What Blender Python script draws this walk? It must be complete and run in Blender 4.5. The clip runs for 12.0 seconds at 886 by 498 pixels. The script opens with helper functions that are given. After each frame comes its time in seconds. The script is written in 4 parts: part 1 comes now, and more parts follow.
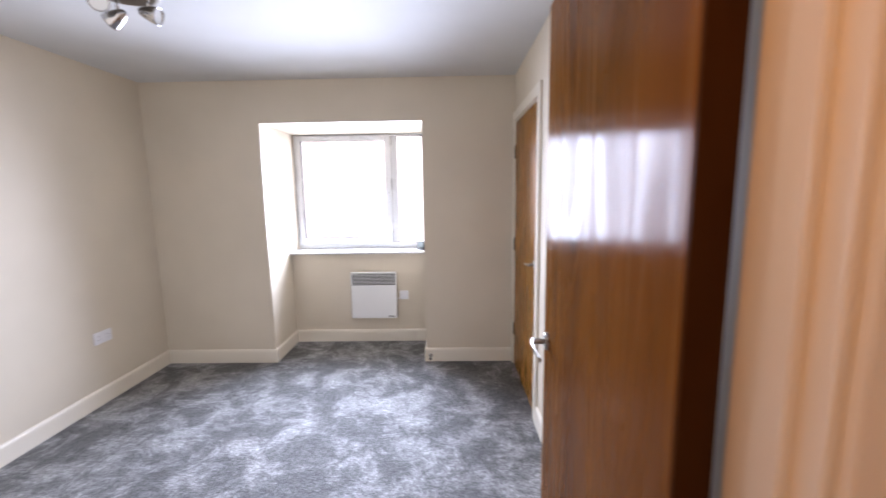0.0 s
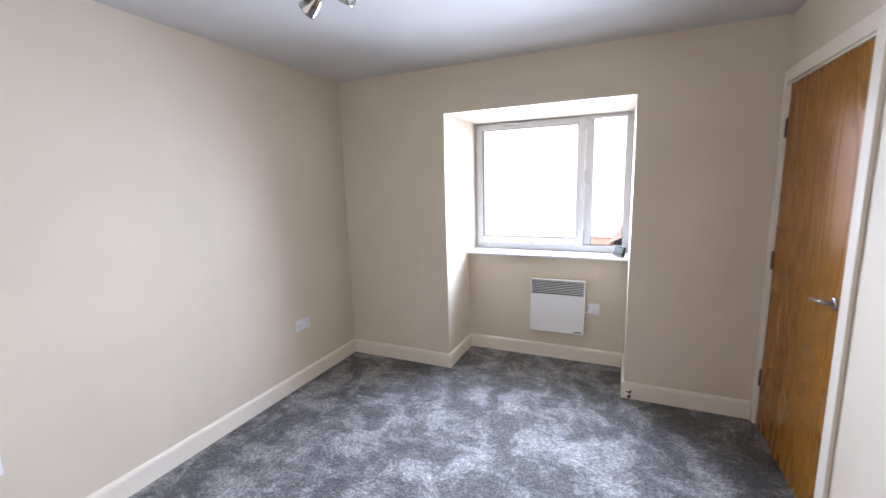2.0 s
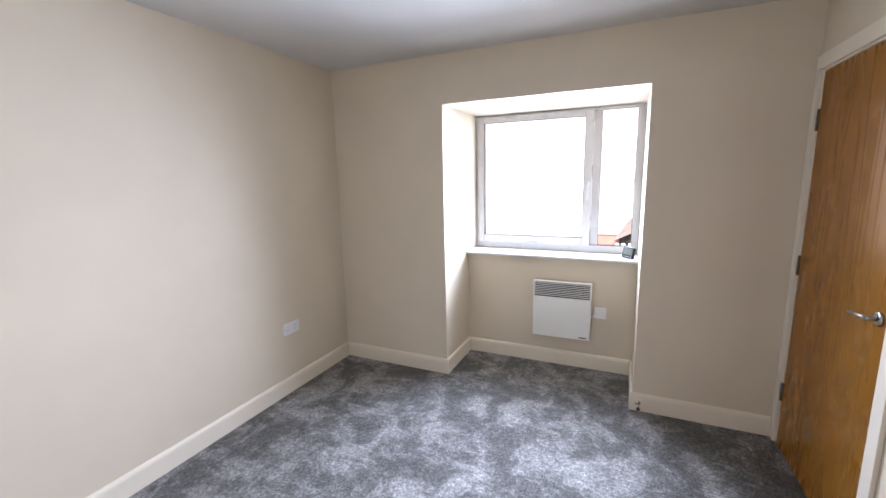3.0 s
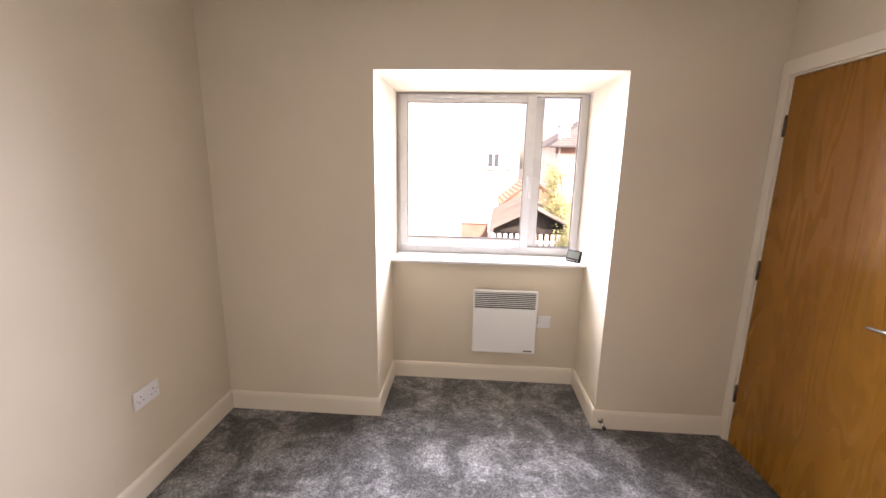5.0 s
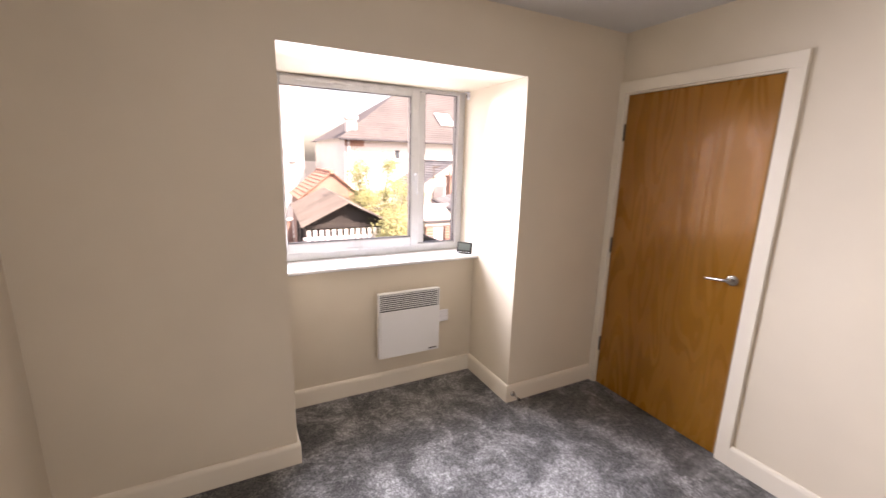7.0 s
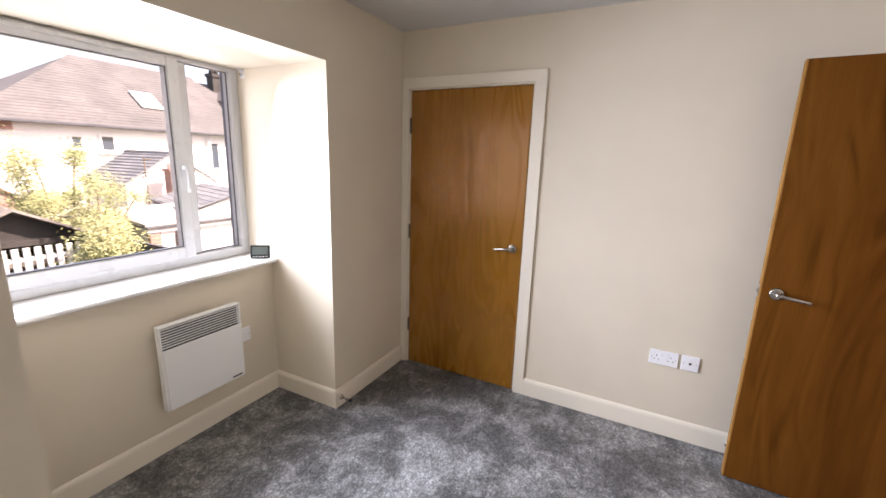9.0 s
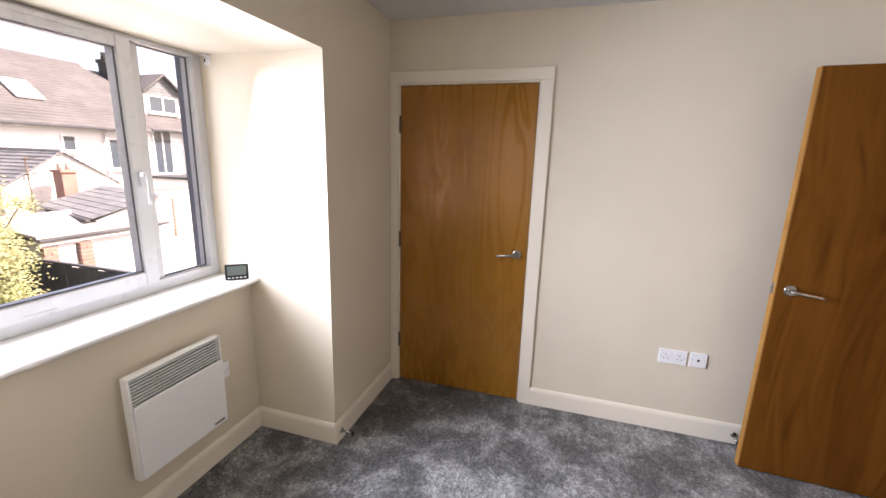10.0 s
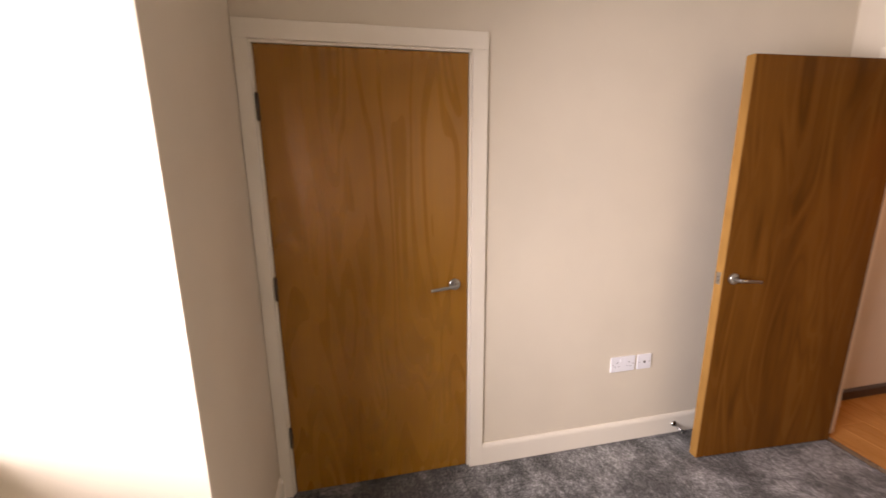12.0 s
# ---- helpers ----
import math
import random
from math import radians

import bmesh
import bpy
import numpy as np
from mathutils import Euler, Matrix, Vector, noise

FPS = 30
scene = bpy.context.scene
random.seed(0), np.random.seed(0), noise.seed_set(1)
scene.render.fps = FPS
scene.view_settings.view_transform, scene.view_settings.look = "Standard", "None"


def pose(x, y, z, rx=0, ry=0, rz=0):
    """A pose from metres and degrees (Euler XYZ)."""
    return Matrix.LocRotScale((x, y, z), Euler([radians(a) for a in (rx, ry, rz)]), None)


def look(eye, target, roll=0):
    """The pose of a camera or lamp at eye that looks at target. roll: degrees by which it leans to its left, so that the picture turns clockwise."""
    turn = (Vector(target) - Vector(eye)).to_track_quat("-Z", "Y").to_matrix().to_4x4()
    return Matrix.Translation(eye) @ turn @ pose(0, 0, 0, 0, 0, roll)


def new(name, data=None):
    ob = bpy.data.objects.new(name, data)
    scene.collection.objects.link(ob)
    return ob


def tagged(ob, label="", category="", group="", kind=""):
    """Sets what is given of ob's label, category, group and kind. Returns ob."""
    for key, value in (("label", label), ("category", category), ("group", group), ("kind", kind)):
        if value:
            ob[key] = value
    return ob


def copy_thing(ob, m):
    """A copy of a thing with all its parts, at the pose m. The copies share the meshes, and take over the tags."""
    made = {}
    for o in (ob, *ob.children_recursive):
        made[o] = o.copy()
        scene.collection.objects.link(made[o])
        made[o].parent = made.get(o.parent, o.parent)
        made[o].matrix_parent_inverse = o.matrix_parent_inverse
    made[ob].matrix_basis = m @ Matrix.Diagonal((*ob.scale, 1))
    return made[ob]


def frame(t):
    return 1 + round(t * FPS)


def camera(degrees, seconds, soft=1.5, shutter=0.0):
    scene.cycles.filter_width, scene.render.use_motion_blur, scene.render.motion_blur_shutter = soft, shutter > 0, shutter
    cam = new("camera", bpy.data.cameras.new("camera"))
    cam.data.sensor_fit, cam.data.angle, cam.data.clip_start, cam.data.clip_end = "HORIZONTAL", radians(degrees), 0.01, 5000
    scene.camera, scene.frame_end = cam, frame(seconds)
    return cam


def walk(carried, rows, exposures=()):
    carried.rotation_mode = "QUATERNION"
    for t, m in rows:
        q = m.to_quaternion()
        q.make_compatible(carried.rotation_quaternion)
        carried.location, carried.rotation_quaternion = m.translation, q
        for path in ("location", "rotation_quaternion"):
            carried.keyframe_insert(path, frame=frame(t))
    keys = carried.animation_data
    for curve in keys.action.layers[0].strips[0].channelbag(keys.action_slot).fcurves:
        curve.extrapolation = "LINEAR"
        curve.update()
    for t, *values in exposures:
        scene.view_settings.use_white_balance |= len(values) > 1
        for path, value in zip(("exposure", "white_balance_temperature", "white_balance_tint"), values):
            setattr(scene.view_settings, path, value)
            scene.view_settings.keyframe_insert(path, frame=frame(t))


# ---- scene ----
cam = camera(94.9, 12.0, shutter=0.4)
PATH = [
    (0, (-0.531, -3.38, 1.459), (-0.567, -1.4, 1.18), -0.9),
    (0.5, (-0.631, -3.271, 1.473), (-0.994, -1.321, 1.218), -1.2),
    (1, (-0.72, -3.134, 1.501), (-1.233, -1.216, 1.261), -1.3),
    (1.5, (-0.774, -3.015, 1.518), (-1.417, -1.142, 1.238), -1.3),
    (2, (-0.794, -2.925, 1.514), (-1.6, -1.123, 1.194), -1.5),
    (2.5, (-0.777, -2.852, 1.524), (-1.666, -1.093, 1.182), -1.6),
    (3, (-0.839, -2.736, 1.519), (-1.655, -0.943, 1.175), -1.2),
    (3.5, (-0.97, -2.594, 1.534), (-1.627, -0.739, 1.176), -0.7),
    (5.5, (-1.738, -2.198, 1.556), (-1.653, -0.245, 1.137), 1.5),
    (6, (-1.924, -2.149, 1.541), (-1.608, -0.218, 1.127), 1.7),
    (6.5, (-2.116, -2.038, 1.528), (-1.538, -0.168, 1.118), 1.8),
    (7, (-2.262, -1.961, 1.561), (-1.369, -0.223, 1.133), 1.6),
    (7.5, (-2.43, -1.962, 1.573), (-1.222, -0.429, 1.136), 1.5),
    (9.5, (-2.495, -1.372, 1.533), (-0.674, -0.663, 1.107), 1.8),
    (10, (-2.477, -1.113, 1.557), (-0.607, -0.551, 1.125), 1.6),
    (10.5, (-2.339, -0.889, 1.529), (-0.436, -0.454, 1.092), 1.1),
    (11, (-2.142, -0.671, 1.525), (-0.203, -0.419, 1.105), 0.6),
    (11.5, (-1.94, -0.53, 1.528), (0.014, -0.54, 1.1), -0.1),
    (12, (-1.758, -0.406, 1.568), (0.149, -0.823, 1.129), -0.4),
]
walk(cam, [(t, look(eye, target, roll)) for t, eye, target, roll in PATH], [(0.0, 2.0, 6700, 30), (1.5, 1.80, 6600, 27), (2.5, 1.76, 6650, 27), (3.7, 1.75, 7150, 28), (5.3, 1.82, 8250, 35), (6.5, 1.76, 8300, 36), (7.5, 1.60, 7850, 32), (9.5, 1.54, 7550, 29), (11.0, 1.43, 8050, 33), (12.0, 1.53, 9200, 39)])

# ---- sky, sun, lamps ----
world = bpy.data.worlds.new("sky")
scene.world = world
world.use_nodes = True
wn = world.node_tree.nodes
sky = wn.new("ShaderNodeTexSky")
sky.sky_type = "NISHITA"
sky.sun_disc = False
sky.sun_elevation, sky.sun_rotation = radians(48), radians(150)
sky.air_density, sky.dust_density = 1.0, 3.0
wn["Background"].inputs["Strength"].default_value = 0.15
world.node_tree.links.new(sky.outputs["Color"], wn["Background"].inputs["Color"])

sun_data = bpy.data.lights.new("sun", "SUN")
sun_data.energy, sun_data.angle, sun_data.color = 5.0, radians(0.6), (1.0, 0.97, 0.93)
sun = new("sun", sun_data)
sun.matrix_world = look((7, -12, 15), (0, 0, 0))

# assumed hall lamp, unseen; added for the warm tone on the door jambs
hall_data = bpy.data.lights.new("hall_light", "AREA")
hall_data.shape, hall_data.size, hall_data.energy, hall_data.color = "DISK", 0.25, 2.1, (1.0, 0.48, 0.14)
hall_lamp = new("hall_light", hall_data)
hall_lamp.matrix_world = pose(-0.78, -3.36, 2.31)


# two added lamps inside the recess stand in for daylight through the window
day_data = bpy.data.lights.new("daylight_stand_in", "AREA")
day_data.shape, day_data.size, day_data.size_y, day_data.energy, day_data.color = "RECTANGLE", 1.24, 1.00, 30.0, (0.62, 0.81, 1.0)
day_data.spread = radians(114)
day = new("daylight_stand_in", day_data)
day.matrix_world = look((-1.408, 0.545, 1.45), (-1.408, -0.455, 1.17))
# weaker wide lamp, added to even out the reveals and frame
glow_data = bpy.data.lights.new("skylight_stand_in", "AREA")
glow_data.shape, glow_data.size, glow_data.size_y, glow_data.energy, glow_data.color = "RECTANGLE", 1.20, 1.00, 4.5, (0.66, 0.83, 1.0)
glow = new("skylight_stand_in", glow_data)
glow.matrix_world = look((-1.408, 0.675, 1.46), (-1.408, -0.325, 1.46))

# ---- materials ----
def material(name, base, rough=0.5, metal=0.0, coat=0.0):
    m = bpy.data.materials.new(name)
    m.use_nodes = True
    b = m.node_tree.nodes["Principled BSDF"]
    b.inputs["Base Color"].default_value = (*base, 1)
    b.inputs["Roughness"].default_value = rough
    b.inputs["Metallic"].default_value = metal
    b.inputs["Coat Weight"].default_value = coat
    return m


def nd(m, kind, **inputs):
    n = m.node_tree.nodes.new(kind)
    for key, v in inputs.items():
        n.inputs[key.replace("_", " ")].default_value = v
    return n


def ln(m, a, b):
    m.node_tree.links.new(a, b)


def coords(m, scale=(1, 1, 1), offset_by_object=False):
    tc = m.node_tree.nodes.new("ShaderNodeTexCoord")
    mp = m.node_tree.nodes.new("ShaderNodeMapping")
    mp.inputs["Scale"].default_value = scale
    ln(m, tc.outputs["Object"], mp.inputs["Vector"])
    if offset_by_object:
        info = m.node_tree.nodes.new("ShaderNodeObjectInfo")
        mul = m.node_tree.nodes.new("ShaderNodeMath")
        mul.operation = "MULTIPLY"
        mul.inputs[1].default_value = 37.0
        ln(m, info.outputs["Random"], mul.inputs[0])
        ln(m, mul.outputs[0], mp.inputs["Location"])
    return mp.outputs["Vector"]


def noise_tex(m, vec, scale, detail=4.0, rough=0.55, distort=0.0):
    n = nd(m, "ShaderNodeTexNoise", Scale=scale, Detail=detail, Roughness=rough, Distortion=distort)
    ln(m, vec, n.inputs["Vector"])
    return n.outputs["Fac"]


def ramp(m, fac, stops):
    r = m.node_tree.nodes.new("ShaderNodeValToRGB")
    els = r.color_ramp.elements
    while len(els) < len(stops):
        els.new(0.5)
    for e, (p, c) in zip(els, stops):
        e.position, e.color = p, (*c, 1)
    ln(m, fac, r.inputs["Fac"])
    return r.outputs["Color"]


def mixc(m, a, b, fac, mode="MIX"):
    x = m.node_tree.nodes.new("ShaderNodeMix")
    x.data_type, x.blend_type = "RGBA", mode
    if isinstance(fac, (int, float)):
        x.inputs[0].default_value = fac
    else:
        ln(m, fac, x.inputs[0])
    for sock, v in ((x.inputs[6], a), (x.inputs[7], b)):
        if isinstance(v, tuple):
            sock.default_value = (*v, 1)
        else:
            ln(m, v, sock)
    return x.outputs[2]


def bump(m, height, strength, distance):
    b = nd(m, "ShaderNodeBump", Strength=strength, Distance=distance)
    ln(m, height, b.inputs["Height"])
    ln(m, b.outputs["Normal"], m.node_tree.nodes["Principled BSDF"].inputs["Normal"])


def base_in(m, col):
    ln(m, col, m.node_tree.nodes["Principled BSDF"].inputs["Base Color"])


def rough_in(m, fac, lo, hi):
    r = nd(m, "ShaderNodeMapRange", To_Min=lo, To_Max=hi)
    ln(m, fac, r.inputs["Value"])
    ln(m, r.outputs["Result"], m.node_tree.nodes["Principled BSDF"].inputs["Roughness"])


def painted(name, base, rough=0.6, grain=0.12, spread=0.04):
    m = material(name, base, rough)
    v = coords(m)
    big = noise_tex(m, v, 1.6, 3)
    fine = noise_tex(m, v, 260, 3)
    dark = tuple(c * (1 - spread) for c in base)
    light = tuple(min(1, c * (1 + spread)) for c in base)
    base_in(m, ramp(m, big, [(0.3, dark), (0.7, light)]))
    rough_in(m, noise_tex(m, v, 5, 3), rough - 0.07, rough + 0.07)
    bump(m, fine, grain, 0.002)
    return m


def carpet_mat():
    m = material("carpet", (0.15, 0.15, 0.16), 0.95)
    v = coords(m)
    lay = noise_tex(m, v, 3.4, 10, 0.74, 0.4)
    brush = noise_tex(m, v, 17, 8, 0.78, 0.2)
    mid = noise_tex(m, v, 46, 4, 0.85)
    tuft = noise_tex(m, v, 95, 3, 0.8)
    a = ramp(m, lay, [(0.40, (0.064, 0.063, 0.062)), (0.48, (0.092, 0.091, 0.090)), (0.53, (0.152, 0.151, 0.150)), (0.61, (0.235, 0.234, 0.233))])
    d = ramp(m, brush, [(0.38, (0.55, 0.55, 0.55)), (0.5, (0.98, 0.98, 0.98)), (0.60, (1.4, 1.4, 1.4))])
    b = ramp(m, mid, [(0.42, (0.4, 0.4, 0.4)), (0.58, (1.6, 1.6, 1.6))])
    c = ramp(m, tuft, [(0.42, (0.38, 0.38, 0.38)), (0.58, (1.65, 1.65, 1.65))])
    base_in(m, mixc(m, mixc(m, mixc(m, a, d, 0.8, "MULTIPLY"), b, 0.8, "MULTIPLY"), c, 0.8, "MULTIPLY"))
    add = nd(m, "ShaderNodeMath")
    ln(m, mid, add.inputs[0])
    ln(m, tuft, add.inputs[1])
    bump(m, add.outputs[0], 0.9, 0.007)
    bs = m.node_tree.nodes["Principled BSDF"]
    for sock, hi in (("Sheen Weight", 0.28), ("Specular IOR Level", 0.8)):
        lift = nd(m, "ShaderNodeMapRange", From_Min=0.46, From_Max=0.56, To_Min=0.5 * hi, To_Max=hi)
        ln(m, lay, lift.inputs["Value"])
        ln(m, lift.outputs["Result"], bs.inputs[sock])
    bs.inputs["Sheen Roughness"].default_value = 0.4
    bs.inputs["Roughness"].default_value = 0.5
    return m


def veneer(name, dark, mid_c, light, rough=0.3, rings=1.0, gloss=0.009, streak=0.08, figure=0.36):
    m = material(name, mid_c, rough)
    v = coords(m, (1, 1, 1), True)
    st = m.node_tree.nodes.new("ShaderNodeMapping")
    st.inputs["Scale"].default_value = (1.0, 4.2, 0.75)
    ln(m, v, st.inputs["Vector"])
    sway = nd(m, "ShaderNodeTexNoise", Scale=1.1, Detail=3.0, Roughness=0.55)
    ln(m, st.outputs["Vector"], sway.inputs["Vector"])
    w = nd(m, "ShaderNodeTexNoise", Scale=1.25 * rings, Detail=1.5, Roughness=0.45, Distortion=1.1)
    ln(m, st.outputs["Vector"], w.inputs["Vector"])
    mul = nd(m, "ShaderNodeMath")
    mul.operation = "MULTIPLY"
    mul.inputs[1].default_value = 34.0
    ln(m, w.outputs["Fac"], mul.inputs[0])
    sn = nd(m, "ShaderNodeMath")
    sn.operation = "SINE"
    ln(m, mul.outputs[0], sn.inputs[0])
    r = nd(m, "ShaderNodeMapRange", From_Min=-1.0, From_Max=1.0)
    ln(m, sn.outputs[0], r.inputs["Value"])
    pore_map = m.node_tree.nodes.new("ShaderNodeMapping")
    pore_map.inputs["Scale"].default_value = (30, 330, 7)
    ln(m, v, pore_map.inputs["Vector"])
    pore = noise_tex(m, pore_map.outputs["Vector"], 1.0, 3, 0.6)
    rings_c = ramp(m, r.outputs["Result"], [(0.0, dark), (0.25, mid_c), (1.0, light)])
    flat_c = ramp(m, sway.outputs["Fac"], [(0.3, mid_c), (0.7, light)])
    patch_map = m.node_tree.nodes.new("ShaderNodeMapping")
    patch_map.inputs["Scale"].default_value = (1.0, 5.0, 1.4)
    ln(m, v, patch_map.inputs["Vector"])
    patch = noise_tex(m, patch_map.outputs["Vector"], 1.3, 2, 0.5)
    soft = nd(m, "ShaderNodeMapRange", From_Min=0.45, From_Max=0.68, To_Min=0.06, To_Max=figure)
    ln(m, patch, soft.inputs["Value"])
    col = mixc(m, flat_c, rings_c, soft.outputs["Result"])
    base_in(m, mixc(m, col, ramp(m, pore, [(0.3, (0.8, 0.8, 0.8)), (0.65, (1.06, 1.06, 1.06))]), 0.55, "MULTIPLY"))
    bs = m.node_tree.nodes["Principled BSDF"]
    bs.inputs["Specular IOR Level"].default_value = gloss
    bs.inputs["Anisotropic"].default_value = 0.95
    tan = m.node_tree.nodes.new("ShaderNodeTangent")
    tan.direction_type, tan.axis = "RADIAL", "Z"
    ln(m, tan.outputs["Tangent"], bs.inputs["Tangent"])
    m.node_tree.nodes["Principled BSDF"].inputs["Specular Tint"].default_value = (1.0, 0.62, 0.45, 1)
    rough_in(m, r.outputs["Result"], rough - 0.05, rough + streak)
    bump(m, pore, 0.14, 0.0008)
    return m


def metal(name, base, rough):
    m = material(name, base, rough, 1.0)
    v = coords(m)
    rough_in(m, noise_tex(m, v, 60, 3), rough - 0.06, rough + 0.08)
    return m


def glass_mat():
    m = bpy.data.materials.new("window_glass")
    m.use_nodes = True
    nt = m.node_tree
    for n in list(nt.nodes):
        if n.type == "BSDF_PRINCIPLED":
            nt.nodes.remove(n)
    out = nt.nodes["Material Output"]
    tr = nt.nodes.new("ShaderNodeBsdfTransparent")
    tr.inputs["Color"].default_value = (1.0, 1.0, 1.0, 1)
    gl = nt.nodes.new("ShaderNodeBsdfGlossy")
    gl.inputs["Roughness"].default_value = 0.01
    fr = nt.nodes.new("ShaderNodeFresnel")
    fr.inputs["IOR"].default_value = 1.2
    mx = nt.nodes.new("ShaderNodeMixShader")
    nt.links.new(fr.outputs[0], mx.inputs[0])
    nt.links.new(tr.outputs[0], mx.inputs[1])
    nt.links.new(gl.outputs[0], mx.inputs[2])
    nt.links.new(mx.outputs[0], out.inputs["Surface"])
    return m


def mottled(name, a, b, scale, rough=0.8, fine=60, strength=0.4, dist=0.01, per_object=False):
    m = material(name, a, rough)
    v = coords(m, (1, 1, 1), per_object)
    n1 = noise_tex(m, v, scale, 5, 0.6)
    n2 = noise_tex(m, v, fine, 4, 0.6)
    col = ramp(m, n1, [(0.3, a), (0.7, b)])
    base_in(m, mixc(m, col, ramp(m, n2, [(0.3, (0.75, 0.75, 0.75)), (0.7, (1.15, 1.15, 1.15))]), 0.8, "MULTIPLY"))
    bump(m, n2, strength, dist)
    return m


M_WALL = painted("cream_wall_paint", (0.675, 0.592, 0.475), 0.62)
M_CEIL = painted("white_ceiling_paint", (0.60, 0.595, 0.585), 0.75)
M_TRIM = painted("ivory_satin_woodwork", (0.79, 0.72, 0.61), 0.36, 0.03, 0.02)
M_CARPET = carpet_mat()
M_OAK = veneer("oak_veneer", (0.150, 0.054, 0.005), (0.265, 0.102, 0.010), (0.345, 0.148, 0.019), 0.24, 1.0, 0.9, 0.14, 0.22)
# redder oak for the open leaf, darkened for the dimmer light on it
M_OAK_SHADED = veneer("shaded_red_brown_oak_veneer", (0.050, 0.015, 0.003), (0.112, 0.038, 0.007), (0.165, 0.060, 0.011), 0.25, 1.0, 0.020, 0.04, 0.52)
# near-black hinge edge of the open leaf; its shade is in the colour
M_EDGE = veneer("shaded_oak_edge", (0.03, 0.011, 0.004), (0.045, 0.017, 0.006), (0.06, 0.024, 0.008), 0.4)
M_LIP = veneer("oak_lipping", (0.22, 0.10, 0.025), (0.31, 0.145, 0.04), (0.38, 0.19, 0.058), 0.3)
# white uPVC, greyed so the backlit frame reads as shaded
M_PVC = painted("shade_greyed_upvc", (0.54, 0.545, 0.555), 0.28, 0.01, 0.01)
M_SILL = painted("white_gloss_sill", (0.76, 0.755, 0.745), 0.2, 0.01, 0.01)
M_GASKET = material("grey_gasket", (0.10, 0.10, 0.105), 0.6)
M_GLASS = glass_mat()
M_NICKEL = metal("satin_nickel", (0.40, 0.385, 0.36), 0.28)
M_STEEL = metal("hinge_steel", (0.13, 0.11, 0.09), 0.38)
M_CHROME = metal("polished_chrome", (0.52, 0.50, 0.48), 0.16)
M_BRONZE = metal("brushed_dark_nickel", (0.2, 0.175, 0.15), 0.33)
M_POWDER = painted("white_powder_coat", (0.80, 0.80, 0.79), 0.4, 0.05, 0.01)
# near-black for shade in small recesses, set as solid pieces; also the badge
M_DARK = material("recess_shade_and_badge", (0.03, 0.03, 0.032), 0.7)
M_PLASTIC = painted("white_moulded_plastic", (0.83, 0.82, 0.84), 0.3, 0.01, 0.01)
M_BLACKP = painted("black_plastic", (0.008, 0.008, 0.009), 0.35, 0.02, 0.1)
M_BLACKP.node_tree.nodes["Principled BSDF"].inputs["Specular IOR Level"].default_value = 0.15
M_LCD = painted("grey_lcd_screen", (0.11, 0.13, 0.12), 0.18, 0.0, 0.05)
M_RUBBER = material("black_rubber", (0.02, 0.02, 0.02), 0.7)
M_LENS = material("spot_lamp_lens", (0.75, 0.75, 0.74), 0.15, 0.3)
M_LAM = veneer("orange_laminate", (0.28, 0.11, 0.03), (0.40, 0.17, 0.05), (0.5, 0.24, 0.08), 0.3)
M_SKIRT = painted("dark_brown_skirting", (0.05, 0.03, 0.02), 0.4)
M_CLAD = painted("slate_grey_cladding", (0.20, 0.21, 0.23), 0.85, 0.05, 0.06)
M_CLAD.node_tree.nodes["Principled BSDF"].inputs["Specular IOR Level"].default_value = 0.0
M_RENDER = mottled("white_masonry_render", (0.70, 0.69, 0.66), (0.80, 0.79, 0.76), 0.7, 0.85, 30, 0.3, 0.01)
M_BRICK = mottled("red_brick", (0.27, 0.15, 0.115), (0.38, 0.235, 0.185), 2.0, 0.85, 40, 0.4, 0.006, True)
M_MORTAR = mottled("pale_mortar", (0.48, 0.45, 0.40), (0.56, 0.53, 0.48), 3.0, 0.9)
M_TILE = mottled("weathered_roof_tile", (0.082, 0.079, 0.078), (0.135, 0.128, 0.125), 1.2, 0.85, 9, 0.4, 0.02)
M_SLATE = mottled("grey_slate", (0.13, 0.14, 0.145), (0.23, 0.24, 0.245), 1.8, 0.6, 14, 0.3, 0.01, True)
M_CORR = mottled("cement_corrugated_sheet", (0.13, 0.115, 0.098), (0.19, 0.168, 0.145), 1.4, 0.85, 25)
M_TIMBER = mottled("near_black_matt", (0.025, 0.022, 0.02), (0.05, 0.045, 0.04), 3.0, 0.8)
M_WHITEWOOD = mottled("white_painted_timber", (0.66, 0.66, 0.64), (0.78, 0.78, 0.76), 3.0, 0.6)
M_FELT = mottled("weathered_grey_board", (0.06, 0.062, 0.068), (0.10, 0.102, 0.108), 2.5, 0.9, 80)
M_GROUND = mottled("yard_concrete_and_grass", (0.06, 0.06, 0.05), (0.12, 0.115, 0.10), 0.25, 0.95, 6)
M_LEAF = mottled("yellow_green_leaf", (0.19, 0.24, 0.08), (0.36, 0.34, 0.17), 1.1, 0.6, 30, 0.1, 0.002)
M_BARK = mottled("shrub_bark", (0.10, 0.075, 0.05), (0.16, 0.12, 0.08), 6.0, 0.9)
M_PANE = material("dark_window_pane", (0.06, 0.08, 0.1), 0.08)
M_LEAD = mottled("red_clay_tile", (0.38, 0.19, 0.13), (0.46, 0.25, 0.18), 4.0)
M_GREENP = material("green_plastic", (0.08, 0.3, 0.16), 0.5)


